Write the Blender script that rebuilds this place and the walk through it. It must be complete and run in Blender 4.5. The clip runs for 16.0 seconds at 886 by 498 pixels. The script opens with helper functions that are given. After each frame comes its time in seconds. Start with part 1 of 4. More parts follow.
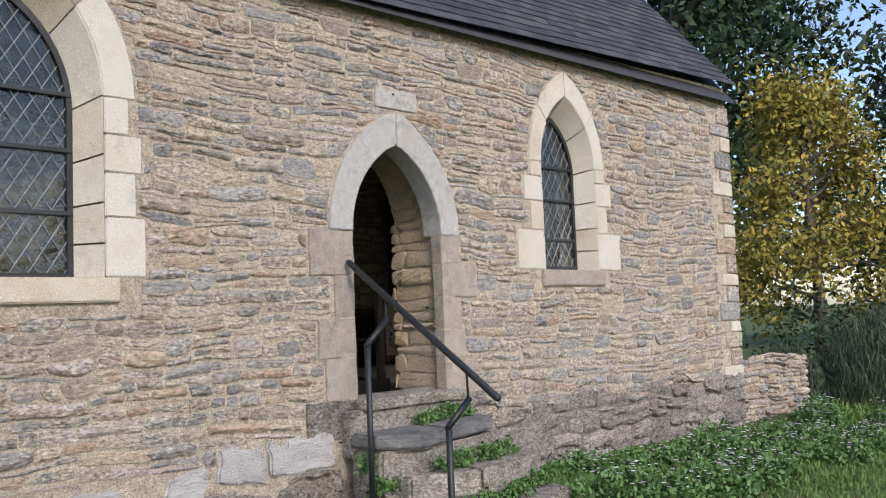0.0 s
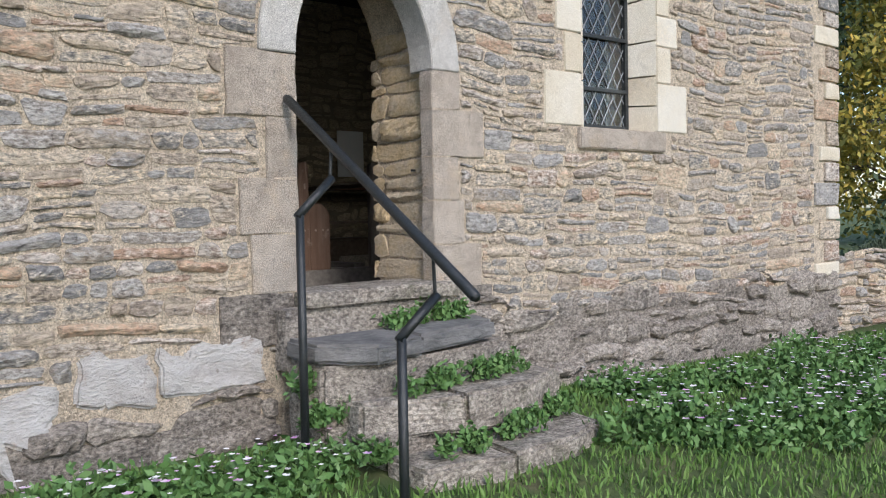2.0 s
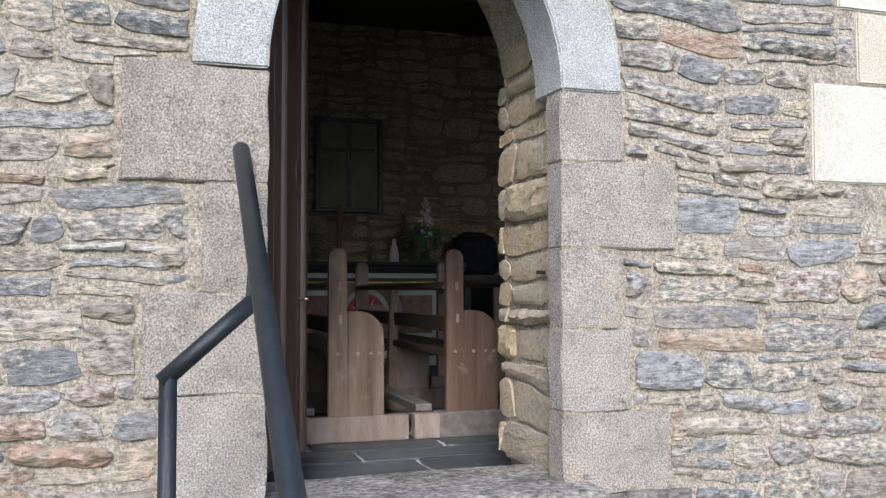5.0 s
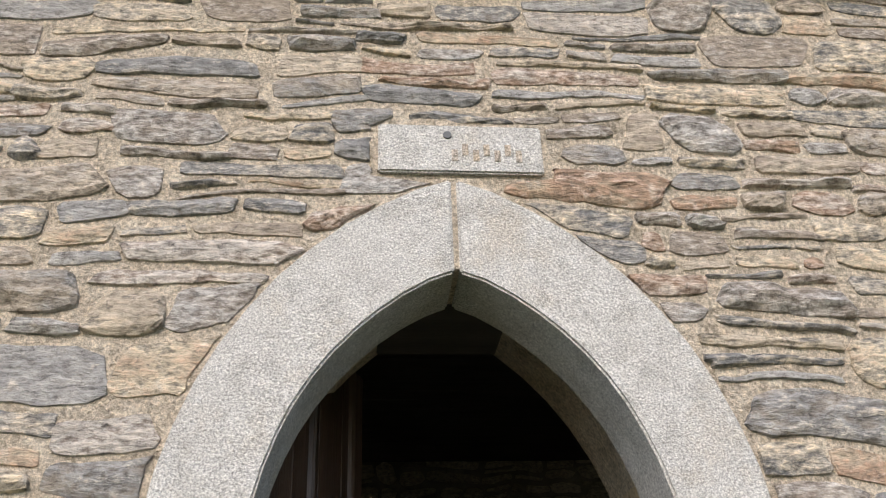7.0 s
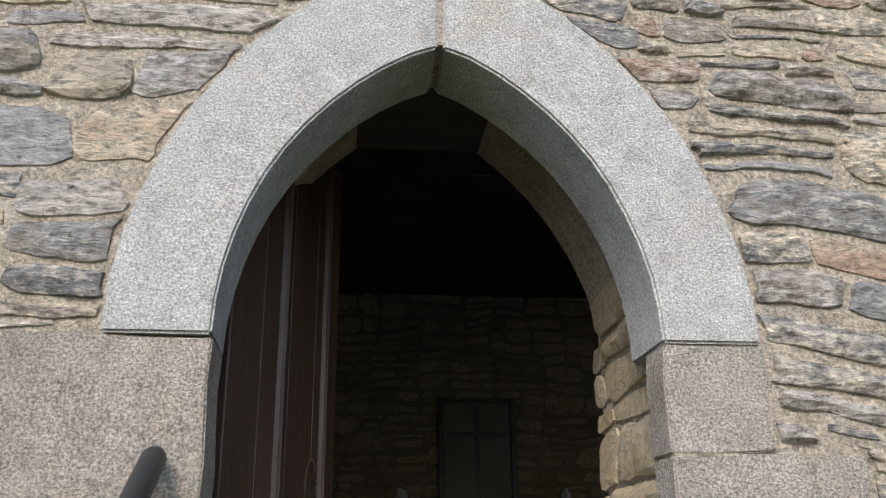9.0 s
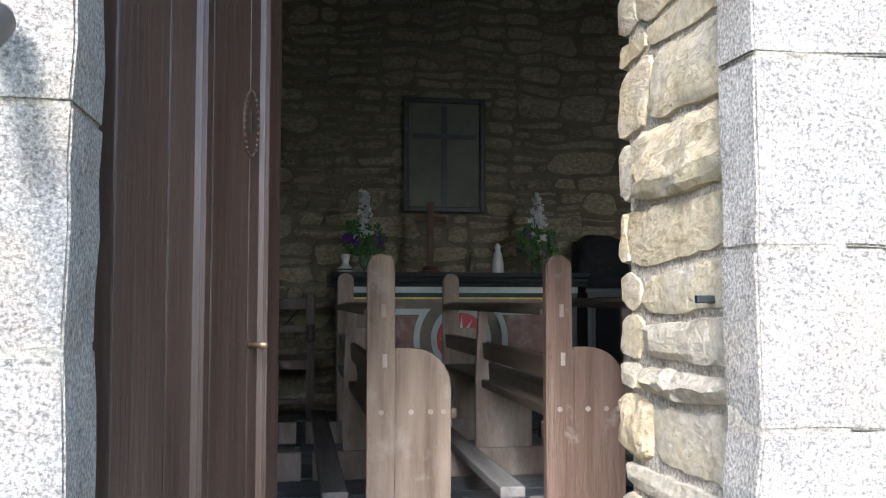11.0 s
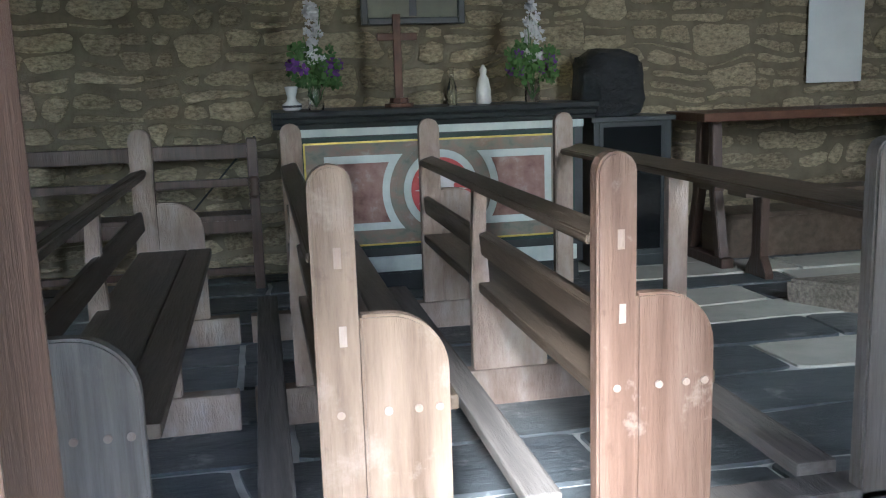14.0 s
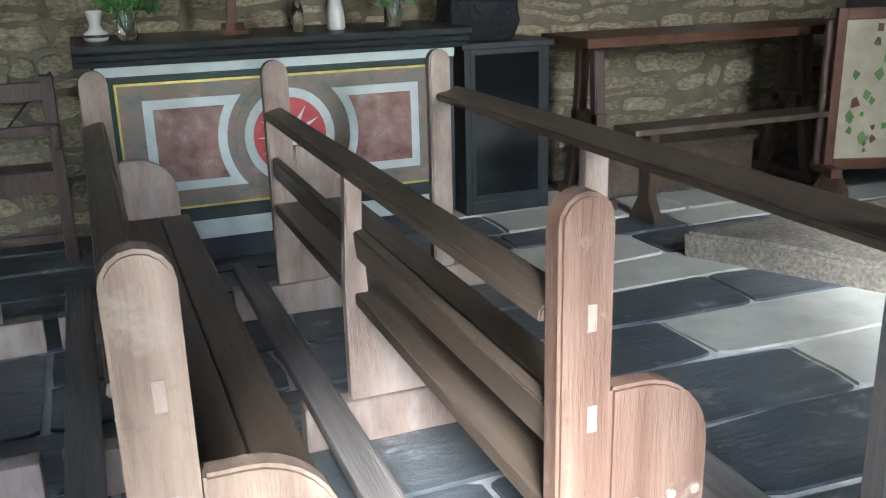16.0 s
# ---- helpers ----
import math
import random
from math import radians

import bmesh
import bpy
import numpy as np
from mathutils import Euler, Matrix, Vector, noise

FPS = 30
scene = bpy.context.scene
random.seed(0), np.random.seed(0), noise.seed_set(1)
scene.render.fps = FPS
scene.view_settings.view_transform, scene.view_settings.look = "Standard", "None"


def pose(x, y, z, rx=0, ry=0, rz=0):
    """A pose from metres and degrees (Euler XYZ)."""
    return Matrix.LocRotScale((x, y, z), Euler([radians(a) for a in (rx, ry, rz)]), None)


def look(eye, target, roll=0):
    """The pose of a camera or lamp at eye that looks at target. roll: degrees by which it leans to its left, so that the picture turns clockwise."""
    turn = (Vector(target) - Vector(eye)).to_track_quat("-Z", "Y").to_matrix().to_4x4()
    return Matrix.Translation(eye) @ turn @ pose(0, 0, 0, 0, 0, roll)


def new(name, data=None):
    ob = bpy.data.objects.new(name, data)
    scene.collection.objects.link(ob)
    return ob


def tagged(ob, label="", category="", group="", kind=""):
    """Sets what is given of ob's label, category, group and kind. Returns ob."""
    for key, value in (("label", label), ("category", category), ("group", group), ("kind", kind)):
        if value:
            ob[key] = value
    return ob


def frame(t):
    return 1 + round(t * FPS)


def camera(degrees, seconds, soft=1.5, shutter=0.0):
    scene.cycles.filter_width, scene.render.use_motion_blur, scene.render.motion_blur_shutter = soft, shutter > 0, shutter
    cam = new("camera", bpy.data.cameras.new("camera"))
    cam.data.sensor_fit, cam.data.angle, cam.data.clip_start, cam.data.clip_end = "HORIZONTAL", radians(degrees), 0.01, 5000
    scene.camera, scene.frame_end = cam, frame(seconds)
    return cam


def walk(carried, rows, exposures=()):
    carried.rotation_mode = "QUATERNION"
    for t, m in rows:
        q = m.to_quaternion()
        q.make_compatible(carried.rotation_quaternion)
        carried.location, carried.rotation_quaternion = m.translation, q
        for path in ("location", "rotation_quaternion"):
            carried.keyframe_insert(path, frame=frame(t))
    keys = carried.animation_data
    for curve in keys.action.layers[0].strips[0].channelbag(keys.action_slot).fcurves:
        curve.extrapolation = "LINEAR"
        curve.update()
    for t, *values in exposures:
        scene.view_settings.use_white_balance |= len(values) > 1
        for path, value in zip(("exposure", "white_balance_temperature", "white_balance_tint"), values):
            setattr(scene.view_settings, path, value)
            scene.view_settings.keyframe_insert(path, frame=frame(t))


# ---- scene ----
cam = camera(52.0, 16.0, soft=1.1)
PATH = [
    (0, (-4.745, -5.192, 0.703), (-3.329, -3.788, 0.857), -2.3),
    (0.5, (-4.263, -5.001, 0.702), (-2.907, -3.534, 0.797), -1.3),
    (1, (-3.86, -4.666, 0.644), (-2.52, -3.182, 0.679), -1.8),
    (1.5, (-3.377, -4.356, 0.595), (-2.052, -2.859, 0.56), -1.9),
    (2, (-2.984, -4.096, 0.534), (-1.682, -2.58, 0.459), -1.1),
    (2.5, (-2.56, -3.816, 0.517), (-1.306, -2.26, 0.431), -2.1),
    (3, (-2.084, -3.596, 0.586), (-0.957, -1.952, 0.421), -0.0),
    (3.2, (-1.912, -3.521, 0.598), (-0.842, -1.84, 0.426), 0.6),
    (5.5, (-0.54, -2.376, 0.794), (-0.087, -0.453, 1.108), 0.5),
    (6, (-0.359, -2.15, 0.864), (-0.06, -0.28, 1.505), 1.4),
    (6.5, (-0.279, -2.001, 0.995), (-0.064, -0.214, 1.867), -0.5),
    (7, (-0.241, -1.931, 1.056), (-0.052, -0.195, 2.031), -2.2),
    (7.5, (-0.246, -1.891, 1.069), (-0.066, -0.183, 2.093), -1.7),
    (8, (-0.231, -1.889, 1.051), (-0.045, -0.179, 2.072), -0.3),
    (8.5, (-0.231, -1.859, 1.004), (-0.019, -0.1, 1.932), -0.2),
    (9, (-0.209, -1.796, 0.921), (0.011, 0.068, 1.61), -0.6),
    (9.5, (-0.146, -1.72, 0.83), (0.061, 0.216, 1.285), -1.3),
    (10, (-0.188, -1.546, 0.779), (0.074, 0.414, 1.08), -0.5),
    (12.5, (-0.074, -0.647, 0.973), (0.27, 1.321, 0.881), 0.7),
    (13, (0.012, -0.433, 1.066), (0.362, 1.529, 0.896), 1.2),
    (13.5, (0.002, -0.28, 1.118), (0.33, 1.68, 0.891), -1.2),
    (14, (-0.028, -0.004, 1.112), (0.35, 1.927, 0.753), -1.8),
    (14.5, (-0.021, 0.183, 1.136), (0.463, 2.068, 0.673), -0.6),
    (15, (0.043, 0.435, 1.165), (0.572, 2.287, 0.629), -0.2),
    (15.5, (0.05, 0.620, 1.212), (0.643, 2.438, 0.627), -0.9),
    (16, (0.072, 0.735, 1.268), (0.760, 2.516, 0.671), -1.5),
]
walk(cam, [(t, look(eye, target, roll)) for t, eye, target, roll in PATH],
     [(0, 0.55, 6300, 15), (3, 0.85, 6000, 12), (5.5, 1.15, 5700, 12), (7, 0.95, 6550, 14), (8.5, 0.9, 6500, 14), (9, 0.85, 6150, 12), (10, 1.5, 5850, 11), (12.5, 3.0, 4850, 8), (13, 3.05, 5000, 8), (13.5, 3.4, 5150, 9), (14, 3.8, 5300, 9), (15, 3.95, 5300, 10), (16, 4.3, 5400, 10)])

# ---- light ----
world = bpy.data.worlds.new("sky")
scene.world = world
world.use_nodes = True
wn = world.node_tree.nodes
sky = wn.new("ShaderNodeTexSky")
sky.sky_type, sky.sun_disc = "NISHITA", False
sky.sun_elevation, sky.sun_rotation = radians(34.7), radians(198)
sky.air_density, sky.dust_density = 1.0, 1.0
wn["Background"].inputs["Strength"].default_value = 0.15
world.node_tree.links.new(sky.outputs[0], wn["Background"].inputs["Color"])
sun = new("sun", bpy.data.lights.new("sun", "SUN"))
sun.data.energy, sun.data.angle, sun.data.color = 1.8, radians(16), (1.0, 0.95, 0.88)
sun.matrix_world = look((-3.5, -11, 8.0), (0, 0, 0))


# ---- materials ----
def material(name, stops, scale=(4, 4, 4), rough=0.85, bump=0.3, fine=60.0, per_piece=0.0, metal=0.0, detail=6.0,
             stains=None, streak=None, spec=0.3, fine_mix=0.35, speckle=0.0):
    """Noise-mixed colours with piece-to-piece change, fine grain, stains and relief."""
    m = bpy.data.materials.new(name)
    m.use_nodes = True
    n, l = m.node_tree.nodes, m.node_tree.links
    b = n["Principled BSDF"]
    b.inputs["Roughness"].default_value, b.inputs["Metallic"].default_value = rough, metal
    b.inputs["Specular IOR Level"].default_value = spec
    co = n.new("ShaderNodeTexCoord")
    geo = n.new("ShaderNodeNewGeometry")
    info = n.new("ShaderNodeObjectInfo")
    mp = n.new("ShaderNodeMapping")
    mp.inputs["Scale"].default_value = scale
    l.new(geo.outputs["Position"], mp.inputs["Vector"])
    add = n.new("ShaderNodeMath")
    l.new(geo.outputs["Random Per Island"], add.inputs[0])
    l.new(info.outputs["Random"], add.inputs[1])
    fr = n.new("ShaderNodeMath")
    fr.operation = "FRACT"
    l.new(add.outputs[0], fr.inputs[0])
    off = n.new("ShaderNodeVectorMath")
    off.operation = "MULTIPLY_ADD"
    off.inputs[1].default_value = (13 * min(1, per_piece * 9), 7 * min(1, per_piece * 9), 9 * min(1, per_piece * 9))
    l.new(fr.outputs[0], off.inputs[0])
    l.new(mp.outputs[0], off.inputs[2])
    big = n.new("ShaderNodeTexNoise")
    big.inputs["Scale"].default_value, big.inputs["Detail"].default_value = 1.0, detail
    big.inputs["Roughness"].default_value = 0.62
    l.new(off.outputs[0], big.inputs["Vector"])
    grain = n.new("ShaderNodeTexNoise")
    grain.inputs["Scale"].default_value, grain.inputs["Detail"].default_value = 1.0, 6.0
    grain.inputs["Roughness"].default_value = 0.72
    fm = n.new("ShaderNodeMapping")
    s = max(scale)
    fm.inputs["Scale"].default_value = [fine * (c / s) for c in scale]
    l.new(geo.outputs["Position"], fm.inputs["Vector"])
    l.new(fm.outputs[0], grain.inputs["Vector"])
    # value that picks the colour
    mixv = n.new("ShaderNodeMix")
    mixv.inputs[0].default_value = per_piece
    st = n.new("ShaderNodeMapRange")
    st.inputs[1].default_value, st.inputs[2].default_value = 0.28, 0.72
    l.new(big.outputs[0], st.inputs[0])
    l.new(st.outputs[0], mixv.inputs[2])
    l.new(fr.outputs[0], mixv.inputs[3])
    mg = n.new("ShaderNodeMath")
    mg.operation = "MULTIPLY_ADD"
    mg.inputs[1].default_value = fine_mix
    sub = n.new("ShaderNodeMath")
    sub.operation = "SUBTRACT"
    sub.inputs[1].default_value = 0.5
    l.new(grain.outputs[0], sub.inputs[0])
    l.new(sub.outputs[0], mg.inputs[0])
    l.new(mixv.outputs[0], mg.inputs[2])
    ramp = n.new("ShaderNodeValToRGB")
    els = ramp.color_ramp.elements
    while len(els) < len(stops):
        els.new(0.5)
    for i, (e, c) in enumerate(zip(els, stops)):
        e.position, e.color = i / max(1, len(stops) - 1), (*c, 1)
    l.new(mg.outputs[0], ramp.inputs[0])
    col = ramp.outputs[0]
    for amount, colour, sc, lo in ([stains] if stains else []) + ([streak] if streak else []):
        sn = n.new("ShaderNodeTexNoise")
        sn.inputs["Scale"].default_value, sn.inputs["Detail"].default_value = sc, 7.0
        sn.inputs["Roughness"].default_value = 0.7
        l.new(geo.outputs["Position"], sn.inputs["Vector"])
        mr = n.new("ShaderNodeMapRange")
        mr.inputs[1].default_value, mr.inputs[2].default_value, mr.inputs[4].default_value = lo, lo + 0.12, amount
        l.new(sn.outputs[0], mr.inputs[0])
        mx = n.new("ShaderNodeMix")
        mx.data_type = "RGBA"
        l.new(mr.outputs[0], mx.inputs[0])
        l.new(col, mx.inputs[6])
        mx.inputs[7].default_value = (*colour, 1)
        col = mx.outputs[2]
    if speckle:
        sr = n.new("ShaderNodeMapRange")
        sr.inputs[1].default_value, sr.inputs[2].default_value = 0.36, 0.64
        sr.inputs[3].default_value, sr.inputs[4].default_value = 1.08 - speckle, 1.08 + speckle
        l.new(grain.outputs[0], sr.inputs[0])
        sm = n.new("ShaderNodeVectorMath")
        sm.operation = "MULTIPLY"
        l.new(col, sm.inputs[0])
        l.new(sr.outputs[0], sm.inputs[1])
        col = sm.outputs[0]
    l.new(col, b.inputs["Base Color"])
    hm = n.new("ShaderNodeMath")
    hm.operation = "MULTIPLY_ADD"
    hm.inputs[1].default_value = 0.8
    l.new(grain.outputs[0], hm.inputs[0])
    l.new(big.outputs[0], hm.inputs[2])
    bp = n.new("ShaderNodeBump")
    bp.inputs["Strength"].default_value, bp.inputs["Distance"].default_value = bump, 0.03
    l.new(hm.outputs[0], bp.inputs["Height"])
    l.new(bp.outputs[0], b.inputs["Normal"])
    return m


STONE = material("schist_stone", [(0.20, 0.165, 0.135), (0.43, 0.355, 0.275), (0.25, 0.24, 0.228), (0.52, 0.435, 0.33), (0.30, 0.245, 0.195), (0.40, 0.375, 0.345), (0.205, 0.198, 0.19), (0.55, 0.455, 0.33), (0.36, 0.235, 0.16), (0.48, 0.43, 0.375), (0.26, 0.21, 0.165)],
                 (9, 9, 20), 0.92, 1.0, 62, 0.88, fine_mix=0.25, speckle=0.6, stains=(0.6, (0.60, 0.53, 0.44), 20.0, 0.56), streak=(0.85, (0.085, 0.075, 0.065), 34.0, 0.57), detail=10.0)
MORTAR = material("lime_mortar", [(0.36, 0.295, 0.215), (0.57, 0.475, 0.36), (0.66, 0.575, 0.455)], (14, 14, 14), 0.95, 1.0, 120, fine_mix=1.0, speckle=0.45,
                  stains=(0.6, (0.30, 0.255, 0.20), 5.0, 0.56), streak=(0.5, (0.20, 0.17, 0.14), 40.0, 0.62))
GRANITE = material("granite", [(0.36, 0.34, 0.305), (0.50, 0.475, 0.435), (0.58, 0.555, 0.515)], (14, 14, 14), 0.88, 0.7, 190, 0.12, fine_mix=0.6, speckle=0.5,
                   stains=(0.5, (0.44, 0.38, 0.30), 4.0, 0.54), streak=(0.6, (0.24, 0.23, 0.21), 45.0, 0.58))
JAMB = material("weathered_granite", [(0.31, 0.255, 0.205), (0.46, 0.395, 0.325), (0.57, 0.50, 0.425)], (9, 9, 9), 0.92, 0.8, 170, 0.3, fine_mix=0.6, speckle=0.6, detail=9.0,
                stains=(0.6, (0.52, 0.41, 0.29), 3.5, 0.53), streak=(0.75, (0.15, 0.135, 0.12), 22.0, 0.58))
LIMESTONE = material("window_limestone", [(0.46, 0.385, 0.275), (0.56, 0.50, 0.395), (0.60, 0.56, 0.48), (0.53, 0.455, 0.335)], (4, 4, 4), 0.88, 0.5, 140, 0.6, fine_mix=0.6, speckle=0.25,
                     stains=(0.55, (0.36, 0.32, 0.26), 5.0, 0.57), streak=(0.6, (0.22, 0.20, 0.17), 30.0, 0.62))
QUARTZ = material("white_quartz_stone", [(0.30, 0.27, 0.245), (0.52, 0.49, 0.46), (0.66, 0.64, 0.61)], (7, 7, 12), 0.7, 1.0, 70, 0.3, fine_mix=1.0,
                  stains=(0.7, (0.40, 0.28, 0.20), 6.0, 0.58), streak=(0.7, (0.14, 0.13, 0.12), 12.0, 0.61))
PLINTH = material("lichened_plinth", [(0.15, 0.13, 0.11), (0.28, 0.245, 0.21), (0.40, 0.355, 0.30)], (9, 9, 14), 0.95, 1.0, 60, 0.45, fine_mix=0.8, detail=9.0, speckle=0.6,
                  streak=(0.75, (0.52, 0.49, 0.44), 46.0, 0.60), stains=(0.75, (0.07, 0.06, 0.055), 4.0, 0.55))
STEP = material("worn_step_stone", [(0.12, 0.10, 0.085), (0.32, 0.28, 0.235), (0.50, 0.45, 0.385)], (9, 9, 13), 0.92, 0.9, 60, 0.3, fine_mix=0.8, detail=9.0, speckle=0.55,
                stains=(0.65, (0.085, 0.088, 0.055), 5.0, 0.53), streak=(0.7, (0.54, 0.51, 0.46), 26.0, 0.60))
SLATESTEP = material("slate_step", [(0.10, 0.10, 0.10), (0.19, 0.185, 0.18), (0.27, 0.26, 0.25)], (6, 6, 18), 0.75, 0.9, 50, 0.2, fine_mix=1.6,
                     stains=(0.6, (0.42, 0.41, 0.38), 18.0, 0.61))
REVEAL = material("reveal_sandy_stone", [(0.38, 0.275, 0.155), (0.52, 0.405, 0.25), (0.45, 0.375, 0.28), (0.59, 0.475, 0.305)], (9, 9, 14), 0.95, 0.7, 60, 0.5, fine_mix=0.5, speckle=0.25,
                  stains=(0.5, (0.26, 0.21, 0.15), 7.0, 0.58), detail=9.0)
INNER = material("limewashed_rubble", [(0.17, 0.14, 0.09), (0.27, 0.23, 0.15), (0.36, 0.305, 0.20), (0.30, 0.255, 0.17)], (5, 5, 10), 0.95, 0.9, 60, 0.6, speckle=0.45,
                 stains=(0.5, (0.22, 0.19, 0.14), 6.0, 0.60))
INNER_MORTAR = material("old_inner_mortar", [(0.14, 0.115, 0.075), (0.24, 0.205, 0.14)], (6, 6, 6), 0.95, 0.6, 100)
ROOF = material("roof_slate", [(0.035, 0.035, 0.04), (0.06, 0.06, 0.065), (0.10, 0.10, 0.10)], (6, 6, 6), 0.7, 0.4, 90, 0.6,
                stains=(0.6, (0.28, 0.27, 0.22), 9.0, 0.66))
FLOOR = material("floor_slate", [(0.035, 0.042, 0.048), (0.065, 0.075, 0.082), (0.10, 0.112, 0.115), (0.16, 0.175, 0.17)], (3, 10, 3), 0.36, 0.5, 40, 0.4,
                 stains=(0.75, (0.42, 0.42, 0.40), 4.5, 0.58), streak=(0.4, (0.30, 0.30, 0.28), 16.0, 0.59), spec=0.5)
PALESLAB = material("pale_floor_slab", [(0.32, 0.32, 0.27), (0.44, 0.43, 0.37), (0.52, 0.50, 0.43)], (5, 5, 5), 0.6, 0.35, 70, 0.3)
ROUGHSLAB = material("rough_brown_slab", [(0.10, 0.088, 0.07), (0.19, 0.165, 0.13), (0.27, 0.24, 0.195)], (6, 6, 6), 0.85, 0.8, 60, 0.3, speckle=0.4, detail=9.0)
JOINT = material("pale_floor_joint", [(0.46, 0.46, 0.44), (0.66, 0.66, 0.63)], (8, 8, 8), 0.85, 0.4, 80)
WOOD = material("weathered_pew_oak", [(0.10, 0.068, 0.045), (0.21, 0.15, 0.105), (0.30, 0.23, 0.17)], (13, 13, 1.1), 0.6, 0.4, 90, 0.10,
                stains=(0.45, (0.34, 0.28, 0.225), 5.0, 0.56), streak=(0.6, (0.09, 0.06, 0.042), 9.0, 0.59))
WOODRED = material("reddish_pew_oak", [(0.070, 0.038, 0.025), (0.145, 0.088, 0.060), (0.22, 0.15, 0.11)], (12, 12, 1.0), 0.5, 0.4, 90, 0.12,
                   stains=(0.55, (0.36, 0.29, 0.24), 9.0, 0.59), streak=(0.6, (0.075, 0.042, 0.028), 8.0, 0.60))
WOODDARK = material("dark_pew_oak", [(0.05, 0.036, 0.025), (0.095, 0.07, 0.048), (0.14, 0.105, 0.075)], (18, 1.5, 18), 0.42, 0.3, 80, 0.15)
KNEEL = material("grey_worn_oak", [(0.11, 0.098, 0.085), (0.18, 0.16, 0.14), (0.26, 0.235, 0.205)], (26, 1.6, 26), 0.65, 0.4, 90, 0.15)
GREYPOST = material("grey_worn_post_oak", [(0.10, 0.085, 0.07), (0.18, 0.155, 0.13), (0.26, 0.23, 0.20)], (28, 28, 1.7), 0.6, 0.35, 90, 0.15,
                    stains=(0.35, (0.36, 0.33, 0.30), 7.0, 0.62))
BASEWOOD = material("bleached_base_oak", [(0.20, 0.14, 0.105), (0.31, 0.24, 0.19), (0.42, 0.36, 0.31)], (14, 14, 4), 0.75, 0.4, 80, 0.2,
                    stains=(0.5, (0.22, 0.15, 0.11), 5.0, 0.58))
DOORWOOD = material("varnished_door_oak", [(0.035, 0.020, 0.014), (0.065, 0.038, 0.026), (0.10, 0.062, 0.044)], (30, 30, 1.2), 0.38, 0.25, 80, 0.15, spec=0.5)
BLACKWOOD = material("black_painted_wood", [(0.010, 0.013, 0.013), (0.022, 0.026, 0.026)], (6, 6, 6), 0.4, 0.15, 60, spec=0.5)
GREENWOOD = material("dark_green_paint", [(0.012, 0.030, 0.024), (0.022, 0.045, 0.036)], (8, 8, 8), 0.45, 0.15, 60)
CREAM = material("pale_grey_paint", [(0.42, 0.47, 0.44), (0.55, 0.59, 0.55)], (9, 9, 9), 0.55, 0.15, 70)
GOLD = material("gilt_line", [(0.42, 0.32, 0.06), (0.62, 0.50, 0.14)], (20, 20, 20), 0.35, 0.1, 60, metal=0.6)
MARBLEG = material("painted_grey_marbling", [(0.10, 0.11, 0.09), (0.17, 0.165, 0.13), (0.22, 0.155, 0.12), (0.27, 0.26, 0.22)], (9, 9, 14), 0.5, 0.1, 50, detail=8.0)
MARBLER = material("painted_red_marbling", [(0.13, 0.065, 0.05), (0.21, 0.115, 0.09), (0.26, 0.16, 0.13), (0.36, 0.30, 0.27)], (11, 11, 11), 0.5, 0.1, 50, detail=8.0)
RED = material("red_paint", [(0.40, 0.06, 0.06), (0.52, 0.10, 0.09)], (15, 15, 15), 0.5, 0.1, 50)
IRON = material("black_painted_iron", [(0.008, 0.010, 0.011), (0.018, 0.021, 0.022)], (12, 12, 12), 0.38, 0.25, 90, spec=0.5,
                stains=(0.5, (0.10, 0.11, 0.11), 25.0, 0.68))
LEAD = material("window_lead", [(0.15, 0.16, 0.165), (0.23, 0.24, 0.25)], (20, 20, 20), 0.6, 0.1, 60, metal=0.3)
SOIL = material("turf_soil", [(0.035, 0.05, 0.018), (0.06, 0.095, 0.028), (0.10, 0.12, 0.045), (0.14, 0.12, 0.07)], (1.5, 1.5, 1.5), 0.95, 0.8, 40)
GRASS = material("grass_blades", [(0.06, 0.12, 0.025), (0.11, 0.20, 0.045), (0.17, 0.25, 0.07)], (2, 2, 2), 0.6, 0.0, 30, 0.6)
HERB = material("low_herb_leaves", [(0.05, 0.11, 0.03), (0.09, 0.18, 0.05), (0.15, 0.24, 0.085)], (2, 2, 2), 0.55, 0.0, 30, 0.6)
PETAL = material("white_petals", [(0.70, 0.68, 0.70), (0.80, 0.78, 0.76)], (9, 9, 9), 0.7, 0.0, 30, 0.4)
MAUVE = material("mauve_petals", [(0.50, 0.34, 0.50), (0.66, 0.52, 0.62), (0.45, 0.12, 0.45)], (9, 9, 9), 0.7, 0.0, 30, 0.7)
VIOLET = material("violet_petals", [(0.10, 0.03, 0.20), (0.22, 0.08, 0.35)], (9, 9, 9), 0.7, 0.0, 30, 0.5)
LEAFGOLD = material("yellowing_leaves", [(0.10, 0.12, 0.03), (0.20, 0.19, 0.04), (0.36, 0.29, 0.05), (0.42, 0.26, 0.05)], (1, 1, 1), 0.6, 0.0, 10, 0.7)
LEAFDARK = material("dark_tree_leaves", [(0.018, 0.035, 0.016), (0.035, 0.06, 0.025), (0.06, 0.09, 0.04)], (1, 1, 1), 0.6, 0.0, 10, 0.7)
ROSEMARY = material("rosemary_shoots", [(0.03, 0.05, 0.028), (0.07, 0.095, 0.055), (0.13, 0.15, 0.10)], (2, 2, 2), 0.7, 0.0, 20, 0.7)
BARK = material("bark", [(0.06, 0.05, 0.04), (0.13, 0.11, 0.09)], (12, 12, 3), 0.95, 0.8, 60)
